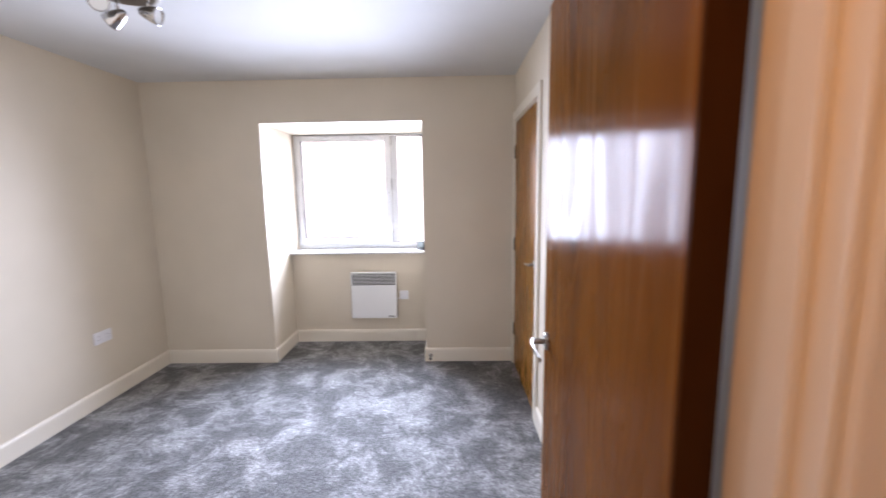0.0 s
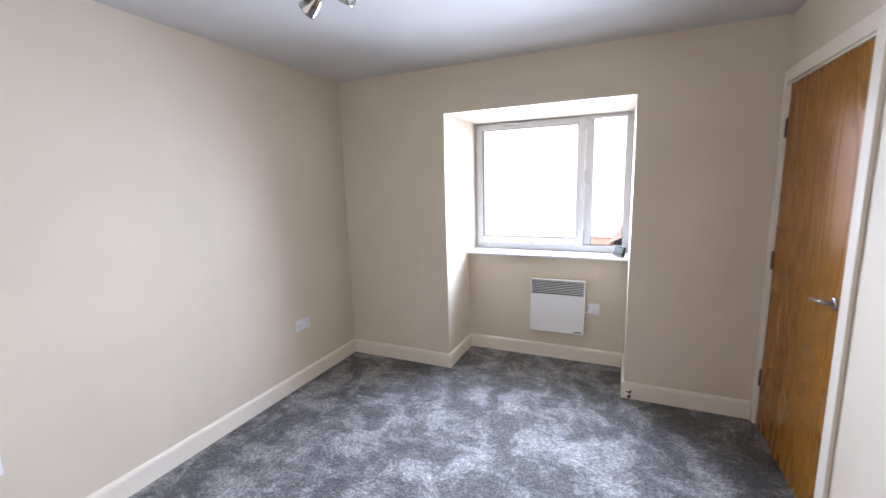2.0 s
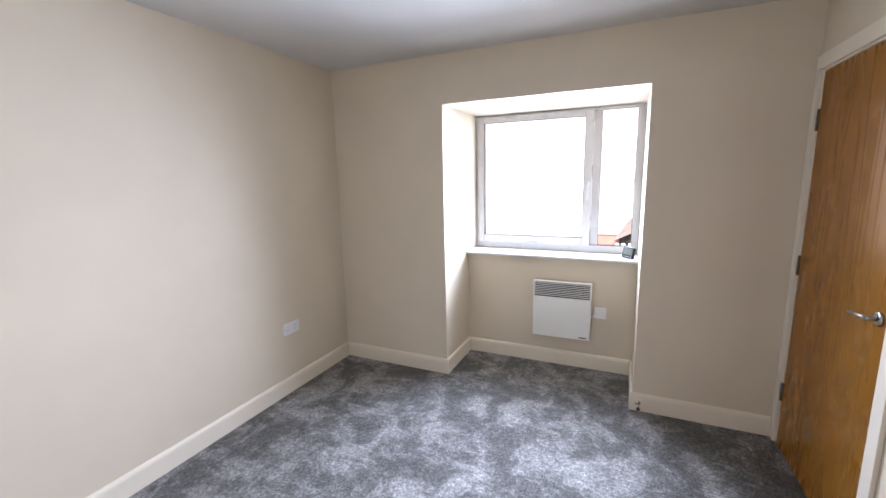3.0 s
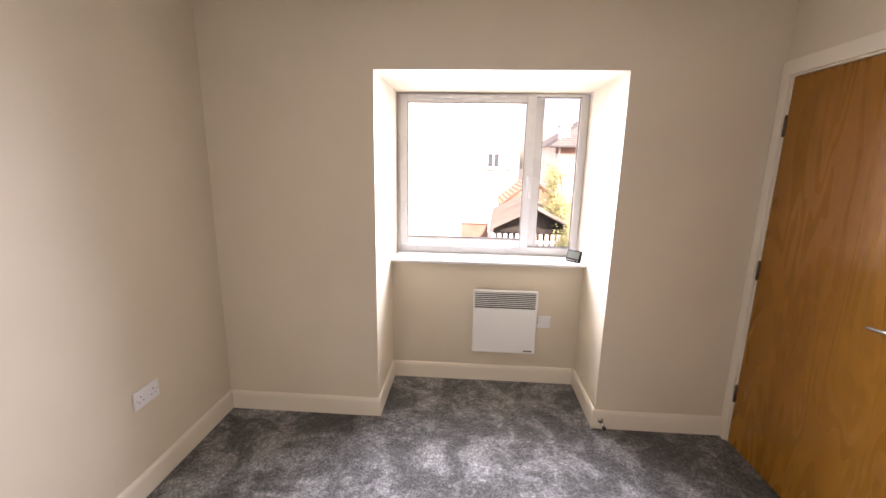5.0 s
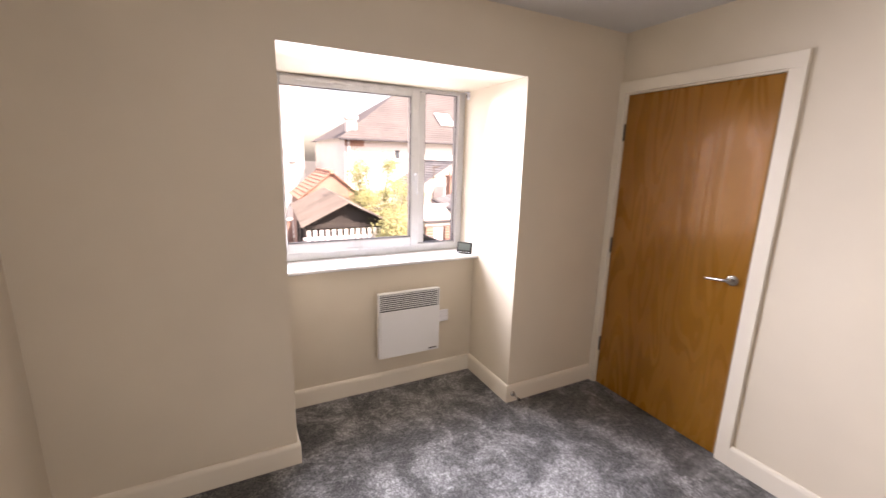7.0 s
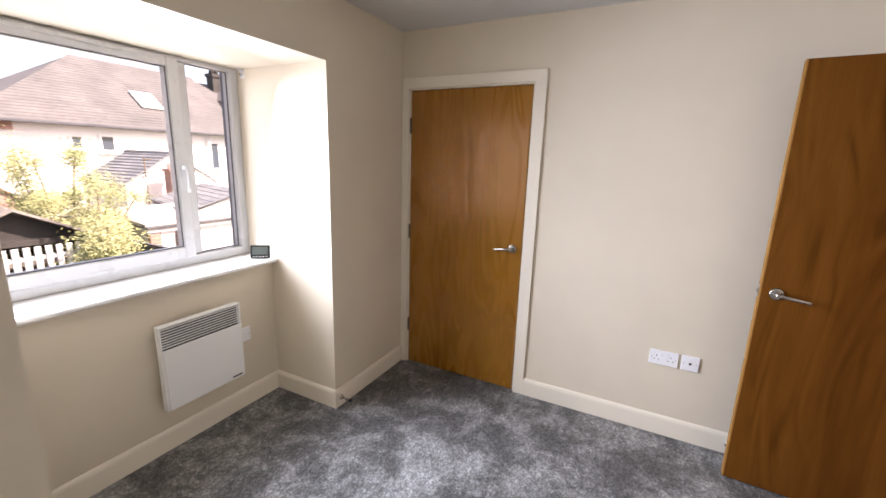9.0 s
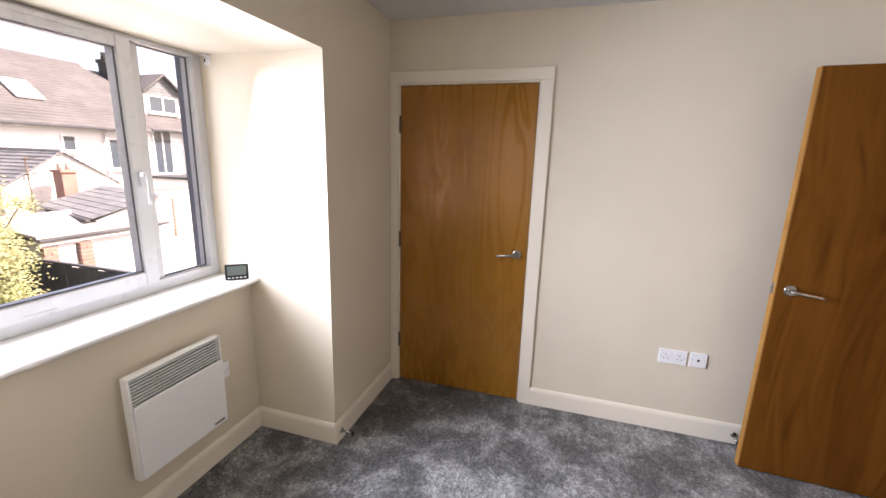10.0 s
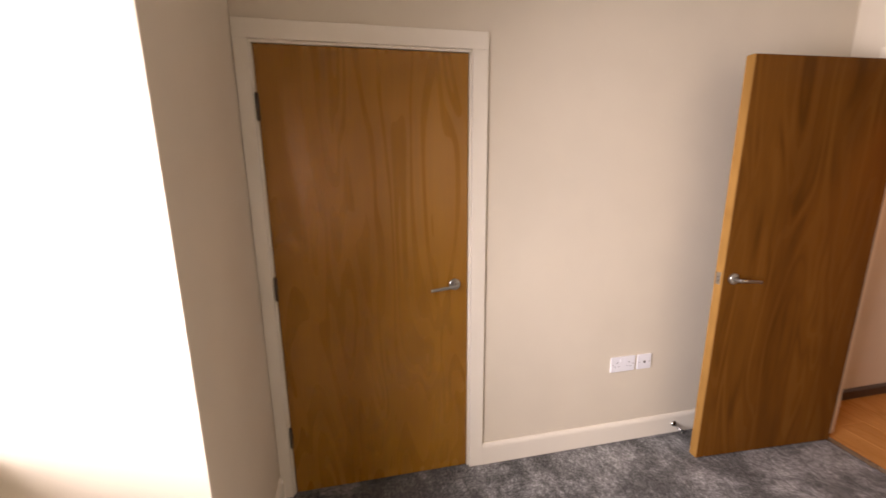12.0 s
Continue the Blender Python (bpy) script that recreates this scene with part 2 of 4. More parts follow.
# ---- mesh helpers ----
def bx(bm, x0, x1, y0, y1, z0, z1):
    vs = [bm.verts.new((x, y, z)) for z in (z0, z1) for y in (y0, y1) for x in (x0, x1)]
    for q in ((0, 2, 3, 1), (4, 5, 7, 6), (0, 1, 5, 4), (2, 6, 7, 3), (0, 4, 6, 2), (1, 3, 7, 5)):
        bm.faces.new([vs[i] for i in q])
    return bm


def boxes(*dims, bevel=0.0, seg=2):
    bm = bmesh.new()
    for d in dims:
        bx(bm, *d)
    if bevel:
        bmesh.ops.bevel(bm, geom=bm.edges[:], offset=bevel, segments=seg, affect="EDGES", profile=0.5)
    return bm


def cyl(bm, p0, p1, r0, r1=None, n=20):
    p0, p1 = Vector(p0), Vector(p1)
    r1 = r0 if r1 is None else r1
    axis = (p1 - p0).normalized()
    u = axis.orthogonal().normalized()
    w = axis.cross(u)
    rings = []
    for p, r in ((p0, r0), (p1, r1)):
        rings.append([bm.verts.new(p + (u * math.cos(a) + w * math.sin(a)) * r) for a in (2 * math.pi * i / n for i in range(n))])
    for i in range(n):
        f = bm.faces.new((rings[0][i], rings[0][(i + 1) % n], rings[1][(i + 1) % n], rings[1][i]))
        f.smooth = True
    bm.faces.new(rings[0][::-1])
    bm.faces.new(rings[1])
    return bm


def lathe(bm, base, axis, profile, n=24):
    """profile: rows of distance along the axis and radius."""
    base, axis = Vector(base), Vector(axis).normalized()
    u = axis.orthogonal().normalized()
    w = axis.cross(u)
    rings = [[bm.verts.new(base + axis * d + (u * math.cos(2 * math.pi * i / n) + w * math.sin(2 * math.pi * i / n)) * r) for i in range(n)] for d, r in profile]
    for a, b in zip(rings, rings[1:]):
        for i in range(n):
            f = bm.faces.new((a[i], a[(i + 1) % n], b[(i + 1) % n], b[i]))
            f.smooth = True
    bm.faces.new(rings[0][::-1])
    bm.faces.new(rings[-1])
    return bm


def sweep(bm, pts, ra, rb, up=(0, 0, 1), n=10):
    """A bar along pts with an oval section: ra across, rb along up."""
    pts = [Vector(p) for p in pts]
    rings = []
    for i, p in enumerate(pts):
        d = (pts[min(i + 1, len(pts) - 1)] - pts[max(i - 1, 0)]).normalized()
        side = d.cross(Vector(up))
        side = side.normalized() if side.length > 1e-4 else d.orthogonal().normalized()
        top = side.cross(d).normalized()
        rings.append([bm.verts.new(p + side * ra * math.cos(2 * math.pi * k / n) + top * rb * math.sin(2 * math.pi * k / n)) for k in range(n)])
    for a, b in zip(rings, rings[1:]):
        for k in range(n):
            f = bm.faces.new((a[k], a[(k + 1) % n], b[(k + 1) % n], b[k]))
            f.smooth = True
    bm.faces.new(rings[0][::-1])
    bm.faces.new(rings[-1])
    return bm


def mesh_of(name, bm, mat):
    bmesh.ops.recalc_face_normals(bm, faces=bm.faces[:])
    me = bpy.data.meshes.new(name)
    bm.to_mesh(me)
    bm.free()
    me.materials.append(mat)
    return me


def part(name, bm, mat, parent, label=""):
    ob = new(name, mesh_of(name, bm, mat))
    ob.parent = parent
    return tagged(ob, label)


def solid(name, bm, mat, label, category="wall", kind="structure", group=""):
    return tagged(new(name, mesh_of(name, bm, mat)), label, category, group, kind)


def thing(name, label, category, m=None, group="", kind=""):
    ob = new(name)
    ob.empty_display_size = 0.05
    if m is not None:
        ob.matrix_basis = m
    return tagged(ob, label, category, group, kind)


# ---- room shell ----
W, D, H = 3.02, 2.945, 2.364           # room width, depth, height
RL, RR, RT, RB = -2.068, -0.747, 2.03, 0.50   # recess: sides, top, back below the sill
OUT = 0.840                            # outer face of the window wall
solid("floor", boxes((-W - 0.15, 0.15, -D - 0.01, 0.62, -0.30, 0.0)), M_CARPET, "grey mottled cut-pile fitted carpet", "floor")
solid("ceiling", boxes((-W - 0.3, 0.3, -4.75, OUT, H, H + 0.25)), M_CEIL, "white painted plaster ceiling", "ceiling")
solid("wall_north", boxes((-W - 0.3, RL, 0, OUT, 0, H), (RR, 0.3, 0, OUT, 0, H), (RL, RR, 0, OUT, RT, H),
                          (RL, RR, RB, OUT, 0, 0.882)), M_WALL, "cream painted wall with deep window recess")
solid("wall_west", boxes((-W - 0.12, -W, -D, 0, 0, H)), M_WALL, "plain cream painted plaster wall")
solid("wall_east", boxes((0, 0.1, -0.034, 0, 0, H), (0, 0.1, -D, -0.938, 0, H), (0, 0.1, -0.938, -0.034, 2.022, H)), M_WALL,
      "cream painted wall round the closed door")
solid("wall_south", boxes((-W, -1.152, -D - 0.115, -D, 0, H), (-0.188, 0.1, -D - 0.115, -D, 0, H), (-1.152, -0.188, -D - 0.115, -D, 2.022, H)), M_WALL,
      "cream painted wall round the open doorway")


def skirting(name, length, m, mat=M_TRIM, h=0.118, t=0.016):
    """A run along local +x, its back on the plane y = 0, its front towards -y."""
    bm = bmesh.new()
    prof = [(0, 0), (-t, 0), (-t, h - 0.022), (-t + 0.002, h - 0.012), (-t + 0.006, h - 0.004), (-t + 0.011, h), (0, h)]
    ends = [[bm.verts.new((x, y, z)) for y, z in prof] for x in (0, length)]
    k = len(prof)
    for i in range(k):
        bm.faces.new((ends[0][i], ends[0][(i + 1) % k], ends[1][(i + 1) % k], ends[1][i]))
    bm.faces.new(ends[0])
    bm.faces.new(ends[1][::-1])
    ob = solid(name, bm, mat, "ivory painted skirting board with eased top", "skirting")
    ob.matrix_basis = m
    return ob


skirting("baseboard_west", D, pose(-W, -D, 0, 0, 0, 90))
skirting("baseboard_north_a", W + RL - 0.002, pose(-W + 0.018, 0, 0))
skirting("baseboard_recess_a", RB - 0.002, pose(RL, 0.0, 0, 0, 0, 90))
skirting("baseboard_recess_b", RR - RL - 0.036, pose(RL + 0.018, RB, 0))
skirting("baseboard_recess_c", RB - 0.002, pose(RR, RB - 0.002, 0, 0, 0, -90))
skirting("baseboard_north_b", -RR - 0.002, pose(RR - 0.016, 0, 0))
skirting("baseboard_east", D - 0.985, pose(0, -0.985, 0, 0, 0, -90))
skirting("baseboard_south", W - 1.222, pose(-1.204, -D, 0, 0, 0, 180))


# ---- doors ----
def lever_handle(parent, x, y, z, face, toward):
    """Rose and lever on a leaf; face: -1 or 1 along x; toward: the way the lever points along y."""
    rose = part("rose", lathe(bmesh.new(), (x, y, z), (face, 0, 0), [(0, 0.027), (0.006, 0.027), (0.009, 0.025), (0.010, 0.020), (0.0105, 0.008)]), M_NICKEL, parent, "round satin nickel rose")
    bm = bmesh.new()
    cyl(bm, (x + face * 0.008, y, z), (x + face * 0.048, y, z), 0.0095, n=14)
    pts = [(x + face * (0.046 + 0.004 * math.sin(k / 10 * math.pi * 1.5)), y + toward * (-0.010 + 0.128 * k / 10), z + 0.003 - 0.016 * (k / 10) ** 1.3) for k in range(11)]
    sweep(bm, pts, 0.0042, 0.0072)
    part("lever", bm, M_NICKEL, parent, "bowed satin nickel lever")
    return rose


def door(name, label, width, height, way, hinge_face, m, wood, edge):
    """Hinge line at the origin, front face x = 0, thickness towards +x, leaf along way * y."""
    d = thing(name, label, "door", m, kind="structure")
    a, b = sorted((0.0, way * width))
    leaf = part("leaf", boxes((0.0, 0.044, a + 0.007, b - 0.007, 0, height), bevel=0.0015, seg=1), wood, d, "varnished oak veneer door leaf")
    for y0 in (a, b - 0.007):
        near_hinge = min(abs(y0), abs(y0 + 0.007)) < 0.02
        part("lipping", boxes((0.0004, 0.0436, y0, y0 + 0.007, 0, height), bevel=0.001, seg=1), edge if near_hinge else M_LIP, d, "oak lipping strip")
    for face, x in ((-1, 0.0), (1, 0.044)):
        lever_handle(d, x, way * (width - 0.062), 0.985, face, -way)
    e = way * width
    part("latch_plate", boxes((0.010, 0.034, min(e, e + way * 0.0015), max(e, e + way * 0.0015), 0.955, 1.015), bevel=0.0006, seg=1), M_NICKEL, d, "satin nickel latch plate")
    part("latch_bolt", boxes((0.016, 0.028, min(e, e + way * 0.009), max(e, e + way * 0.009), 0.975, 0.993), bevel=0.002, seg=1), M_NICKEL, d, "sprung latch bolt")
    hx = -0.004 if hinge_face < 0 else 0.048
    for z in (0.30, 1.02, 1.755):
        bm = bmesh.new()
        cyl(bm, (hx, -way * 0.002, z - 0.048), (hx, -way * 0.002, z + 0.048), 0.0062, n=12)
        for dz in (-0.05, 0.05):
            cyl(bm, (hx, -way * 0.002, z + dz - 0.003), (hx, -way * 0.002, z + dz + 0.003), 0.0045, n=12)
        s = -1 if hinge_face < 0 else 1
        bx(bm, min(hx, hx - s * 0.012), max(hx, hx - s * 0.012), -0.0045, 0.0035, z - 0.048, z + 0.048)
        part("hinge", bm, M_STEEL, d, "dull steel butt hinge")
    return d


door("door_1", "closed varnished oak veneer door with lever handle", 0.838, 1.981, -1, -1, pose(0.0, -0.068, 0.008), M_OAK, M_LIP)
door("door_2", "open varnished oak veneer door with lever handle", 0.843, 1.981, 1, 1, pose(-0.273, -D + 0.004, 0.008, 0, 0, -3.0), M_OAK_SHADED, M_EDGE)


def casing(name, wide, high, m, wall, left=0.068, right=0.068):
    """A lining and its architraves round an opening; local x across from 0 to wide, room side towards -y."""
    c = thing(name, "ivory painted door lining and flat architrave", "door frame", m, kind="structure")
    for x0, x1 in ((-0.030, 0.0), (wide, wide + 0.030)):
        part("jamb", boxes((x0, x1, 0.0, wall, 0, high + 0.0), bevel=0.001, seg=1), M_TRIM, c)
    part("head", boxes((-0.030, wide + 0.030, 0.0, wall, high, high + 0.026), bevel=0.001, seg=1), M_TRIM, c)
    for x0, x1 in ((0.0, 0.012), (wide - 0.012, wide)):
        part("stop", boxes((x0, x1, 0.048, 0.085, 0, high), bevel=0.001, seg=1), M_TRIM, c)
    part("stop", boxes((0.012, wide - 0.012, 0.048, 0.085, high - 0.012, high), bevel=0.001, seg=1), M_TRIM, c)
    for y0, y1 in ((-0.016, -0.0005), (wall + 0.0005, wall + 0.016)):
        part("architrave", boxes((-0.010 - left, -0.010, y0, y1, 0, high + 0.0098), bevel=0.0012, seg=1), M_TRIM, c)
        part("architrave", boxes((wide + 0.010, wide + 0.010 + right, y0, y1, 0, high + 0.0098), bevel=0.0012, seg=1), M_TRIM, c)
        part("architrave", boxes((-0.010 - left, wide + 0.010 + right, y0, y1, high + 0.010, high + 0.078), bevel=0.0012, seg=1), M_TRIM, c)
    return c


casing("door_frame_1", 0.844, 1.993, pose(0, -0.065, 0, 0, 0, -90), 0.1, left=0.052)
casing("door_frame_2", 0.905, 1.993, pose(-0.218, -D, 0, 0, 0, 180), 0.115)
# unseen panel added behind the leaf so no outside light leaks in
solid("door_light_stop", boxes((0.11, 0.13, -1.0, 0.0, 0, 2.1)), M_WALL, "unseen cream panel behind the closed door, stops light leaks")

# ---- hall ----
solid("hall_floor", boxes((-2.2, 0.12, -4.75, -D - 0.012, -0.30, -0.006)), M_MORTAR, "sub-floor under the hall laminate", "floor")
solid("hall_wall_south", boxes((-2.3, 0.2, -4.75, -4.65, 0, H)), M_WALL, "plain cream hall wall")
solid("hall_wall_east", boxes((0.02, 0.12, -4.65, -D - 0.115, 0, H)), M_WALL, "plain cream hall wall")
solid("hall_wall_west", boxes((-2.3, -2.2, -4.65, -D - 0.115, 0, H)), M_WALL, "plain cream hall wall")
skirting("hall_baseboard", 1.6, pose(0.02, -D - 0.115, 0, 0, 0, -90), M_SKIRT, 0.07)
# unseen fitting, assumed above the added hall lamp
lamp = thing("hall_ceiling_light", "assumed round warm ceiling light in the hall, unseen", "ceiling light", pose(-0.78, -3.36, H))
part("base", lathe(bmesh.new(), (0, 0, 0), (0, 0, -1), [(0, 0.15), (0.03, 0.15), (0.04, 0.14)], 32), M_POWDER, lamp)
solid("threshold", boxes((-1.122, -0.218, -D - 0.03, -D + 0.012, 0.0, 0.005), bevel=0.002, seg=1), M_NICKEL, "metal threshold strip at the carpet edge", "threshold")

# ---- window ----
FY0, FY1 = 0.700, 0.775
win = thing("window_1", "white plastic casement window with two panes", "window", kind="structure")
FX0, FX1, FZ0, FZ1 = RL + 0.001, RR - 0.001, 0.905, RT - 0.001
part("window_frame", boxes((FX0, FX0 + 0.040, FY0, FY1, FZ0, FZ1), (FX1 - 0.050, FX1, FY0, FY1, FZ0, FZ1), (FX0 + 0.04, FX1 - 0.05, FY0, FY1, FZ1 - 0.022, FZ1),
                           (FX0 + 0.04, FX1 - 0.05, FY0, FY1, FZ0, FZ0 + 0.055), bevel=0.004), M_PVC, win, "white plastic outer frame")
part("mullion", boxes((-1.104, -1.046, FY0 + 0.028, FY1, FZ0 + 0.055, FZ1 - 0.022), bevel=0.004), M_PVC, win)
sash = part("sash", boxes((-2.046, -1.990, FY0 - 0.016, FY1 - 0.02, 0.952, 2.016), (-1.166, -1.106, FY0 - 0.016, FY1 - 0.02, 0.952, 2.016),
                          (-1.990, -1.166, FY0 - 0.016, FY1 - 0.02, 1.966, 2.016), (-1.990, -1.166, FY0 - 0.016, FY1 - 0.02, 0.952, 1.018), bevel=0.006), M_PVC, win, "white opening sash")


def glazing(x0, x1, z0, z1, y, parent):
    g = 0.004
    ya, yb = y - 0.010, y - 0.003
    part("gasket", boxes((x0 - 0.002, x0 + g, ya, yb, z0, z1), (x1 - g, x1 + 0.002, ya, yb, z0, z1),
                         (x0 + g, x1 - g, ya, yb, z0 - 0.002, z0 + g), (x0 + g, x1 - g, ya, yb, z1 - g, z1 + 0.002)), M_GASKET, parent, "dark grey rubber glazing gasket")
    p = part("pane", boxes((x0 - 0.004, x1 + 0.004, y, y + 0.004, z0 - 0.004, z1 + 0.004)), M_GLASS, parent, "clear glass pane")
    p.visible_shadow = False


glazing(-1.990, -1.166, 1.018, 1.966, 0.708, win)
glazing(-1.046, -0.798, 0.960, 2.007, 0.745, win)
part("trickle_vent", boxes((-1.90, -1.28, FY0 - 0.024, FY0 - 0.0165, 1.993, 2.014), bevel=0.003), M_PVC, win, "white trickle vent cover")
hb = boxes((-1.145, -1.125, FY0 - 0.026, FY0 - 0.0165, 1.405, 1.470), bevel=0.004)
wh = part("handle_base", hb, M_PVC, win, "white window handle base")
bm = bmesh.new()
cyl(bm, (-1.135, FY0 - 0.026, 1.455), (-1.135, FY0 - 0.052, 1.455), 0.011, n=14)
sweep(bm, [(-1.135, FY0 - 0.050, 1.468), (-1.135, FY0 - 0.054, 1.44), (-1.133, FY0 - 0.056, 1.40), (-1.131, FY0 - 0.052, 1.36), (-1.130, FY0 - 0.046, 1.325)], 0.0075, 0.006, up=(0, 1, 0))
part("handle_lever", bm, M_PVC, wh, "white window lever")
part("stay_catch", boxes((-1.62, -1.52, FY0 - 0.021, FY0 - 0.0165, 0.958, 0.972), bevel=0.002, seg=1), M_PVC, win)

bm = bmesh.new()
prof = [(0.700, 0.881), (0.700, 0.904)]
prof += [(0.452 - 0.013 * math.sin(a), 0.8915 + 0.0125 * math.cos(a)) for a in (math.pi * k / 8 for k in range(9))]
prof[-1] = (0.452, 0.878)
ends = [[bm.verts.new((x, y, z)) for y, z in prof] for x in (RL + 0.001, RR - 0.001)]
k = len(prof)
for i in range(k):
    bm.faces.new((ends[0][i], ends[0][(i + 1) % k], ends[1][(i + 1) % k], ends[1][i]))
bm.faces.new(ends[0])
bm.faces.new(ends[1][::-1])
solid("window_sill", bm, M_SILL, "glossy white window board with bullnose edge", "window sill")
solid("outer_reveal", boxes((RR - 0.012, RR - 0.001, FY1 + 0.004, OUT + 0.012, 0.89, RT - 0.002), bevel=0.001, seg=1), M_CLAD, "slate grey metal reveal outside the window", "window reveal")
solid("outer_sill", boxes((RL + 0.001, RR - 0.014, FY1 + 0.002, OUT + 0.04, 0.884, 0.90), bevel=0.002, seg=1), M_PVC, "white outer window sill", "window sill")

# ---- panel heater ----
heater = thing("panel_heater", "white wall-mounted electric panel heater with louvred top", "heater", pose(-1.272, RB, 0.256))
hw, hd0, hd1, hh = 0.219, -0.082, -0.042, 0.450
part("back_panel", boxes((-hw + 0.004, hw - 0.004, hd1 - 0.006, hd1, 0.004, hh - 0.004), bevel=0.002, seg=1), M_POWDER, heater)
for x0, x1 in ((-hw, -hw + 0.010), (hw - 0.010, hw)):
    part("side_panel", boxes((x0, x1, hd0, hd1, 0, hh), bevel=0.004), M_POWDER, heater)
part("top_panel", boxes((-hw + 0.010, hw - 0.010, hd0, hd1, hh - 0.010, hh), bevel=0.004), M_POWDER, heater)
part("front_panel", boxes((-hw + 0.0105, hw - 0.001, hd0 - 0.004, hd0 + 0.006, 0.001, 0.326), bevel=0.003), M_POWDER, heater, "flat white steel front panel")
# dark sheet put behind the slats as the heater's inner shade
part("cavity_shade", boxes((-hw + 0.011, hw - 0.011, hd0 + 0.020, hd0 + 0.024, 0.32, hh - 0.011)), M_DARK, heater, "dark sheet for the shade behind the louvres")
for i in range(8):
    z = 0.337 + i * 0.0137
    bm = boxes((-hw + 0.0105, hw - 0.0105, -0.0060, 0.0060, -0.0021, 0.0021), bevel=0.0006, seg=1)
    bmesh.ops.transform(bm, matrix=pose(0, hd0 + 0.008, z, -6, 0, 0), verts=bm.verts[:])
    part("slat", bm, M_POWDER, heater)
part("badge", boxes((hw - 0.080, hw - 0.022, hd0 - 0.0052, hd0 - 0.0038, 0.016, 0.024)), M_DARK, heater, "small dark maker's badge")
for x in (-0.14, 0.14):
    part("wall_bracket", boxes((x - 0.012, x + 0.012, hd1, -0.001, 0.05, 0.40), bevel=0.001, seg=1), M_POWDER, heater)


# ---- switches and sockets ----
def faceplate(o, w):
    part("faceplate", boxes((-w / 2, w / 2, -0.0095, -0.0003, -0.043, 0.043), bevel=0.0025), M_PLASTIC, o, "white moulded faceplate")
    for x in (-0.0302 if w < 0.1 else -0.0603, 0.0302 if w < 0.1 else 0.0603):
        part("screw", cyl(bmesh.new(), (x, -0.0090, 0), (x, -0.0100, 0), 0.0030, n=10), M_NICKEL, o)


def double_socket(label, m):
    o = thing("double_socket", label, "socket", m, "double wall sockets")
    faceplate(o, 0.146)
    for c in (-0.036, 0.036):
        part("rocker", boxes((c * 0.42 - 0.006, c * 0.42 + 0.006, -0.0128, -0.009, 0.012, 0.031), bevel=0.0015, seg=1), M_PLASTIC, o)
        # raised dark blocks stand in for the shade inside the pin holes
        for dx, z, w, h in ((0, 0.011, 0.002, 0.0042), (-0.011, -0.012, 0.0033, 0.002), (0.011, -0.012, 0.0033, 0.002)):
            part("pin_hole_shade", boxes((c + dx - w, c + dx + w, -0.0099, -0.0085, z - h, z + h)), M_DARK, o)
    return o


s1 = double_socket("white double switched socket on the cream wall", pose(-W, -0.637, 0.474, 0, 0, 90))
s2 = copy_thing(s1, pose(-W, -2.385, 0.456, 0, 0, 90))
s3 = double_socket("white double switched socket beside the aerial outlet", pose(0, -1.778, 0.474, 0, 0, -90))
aer = thing("aerial_outlet", "white square aerial outlet beside the double socket", "wall outlet", pose(0, -1.909, 0.474, 0, 0, -90))
faceplate(aer, 0.086)
part("coax_port", lathe(bmesh.new(), (0, -0.009, 0), (0, -1, 0), [(0, 0.008), (0.002, 0.008), (0.0022, 0.006)], 16), M_NICKEL, aer)
# dark disc on the port for the shade in its hole
part("coax_hole_shade", cyl(bmesh.new(), (0, -0.0108, 0), (0, -0.0117, 0), 0.0052, n=14), M_DARK, aer)
spur = thing("fused_spur", "white fused switch beside the panel heater", "wall switch", pose(-0.988, RB, 0.465))
faceplate(spur, 0.086)
part("rocker", boxes((-0.022, -0.010, -0.0128, -0.009, -0.010, 0.010), bevel=0.0015, seg=1), M_PLASTIC, spur)
part("fuse_cover", boxes((0.006, 0.028, -0.0115, -0.009, -0.007, 0.007), bevel=0.001, seg=1), M_PLASTIC, spur)
bm = bmesh.new()
sweep(bm, [(-0.040, -0.006, -0.02), (-0.050, -0.012, -0.03), (-0.062, -0.018, -0.035), (-0.075, -0.02, -0.03)], 0.004, 0.004, n=8)
part("flex", bm, M_PLASTIC, spur, "short white flex")


# ---- door stops ----
def door_stop(m):
    o = thing("door_stop", "chrome door stop with black rubber tip on skirting", "door stop", m, "door stops")
    part("flange", lathe(bmesh.new(), (0, 0, 0), (0, -1, 0), [(0, 0.017), (0.004, 0.017), (0.007, 0.012), (0.009, 0.0085)], 20), M_CHROME, o)
    part("stem", cyl(bmesh.new(), (0, -0.008, 0), (0, -0.066, -0.004), 0.0075, n=16), M_CHROME, o)
    part("rubber_tip", lathe(bmesh.new(), (0, -0.065, -0.004), (0, -1, 0), [(0, 0.0105), (0.010, 0.0105), (0.014, 0.008)], 18), M_RUBBER, o, "black rubber buffer")
    return o


st = door_stop(pose(-0.712, -0.0162, 0.056))
copy_thing(st, pose(-0.0162, -2.145, 0.058, 0, 0, -90))

# ---- energy monitor on the sill ----
mon = thing("energy_monitor", "small black energy monitor with grey screen on sill", "energy monitor", pose(-0.822, 0.512, 0.905, 0, 0, -49))
tilt = pose(0, 0, 0.002, -14, 0, 0)


def tilted(bm):
    bmesh.ops.transform(bm, matrix=tilt, verts=bm.verts[:])
    return bm


part("case", tilted(boxes((-0.056, 0.056, -0.006, 0.012, 0.0, 0.082), bevel=0.004)), M_BLACKP, mon)
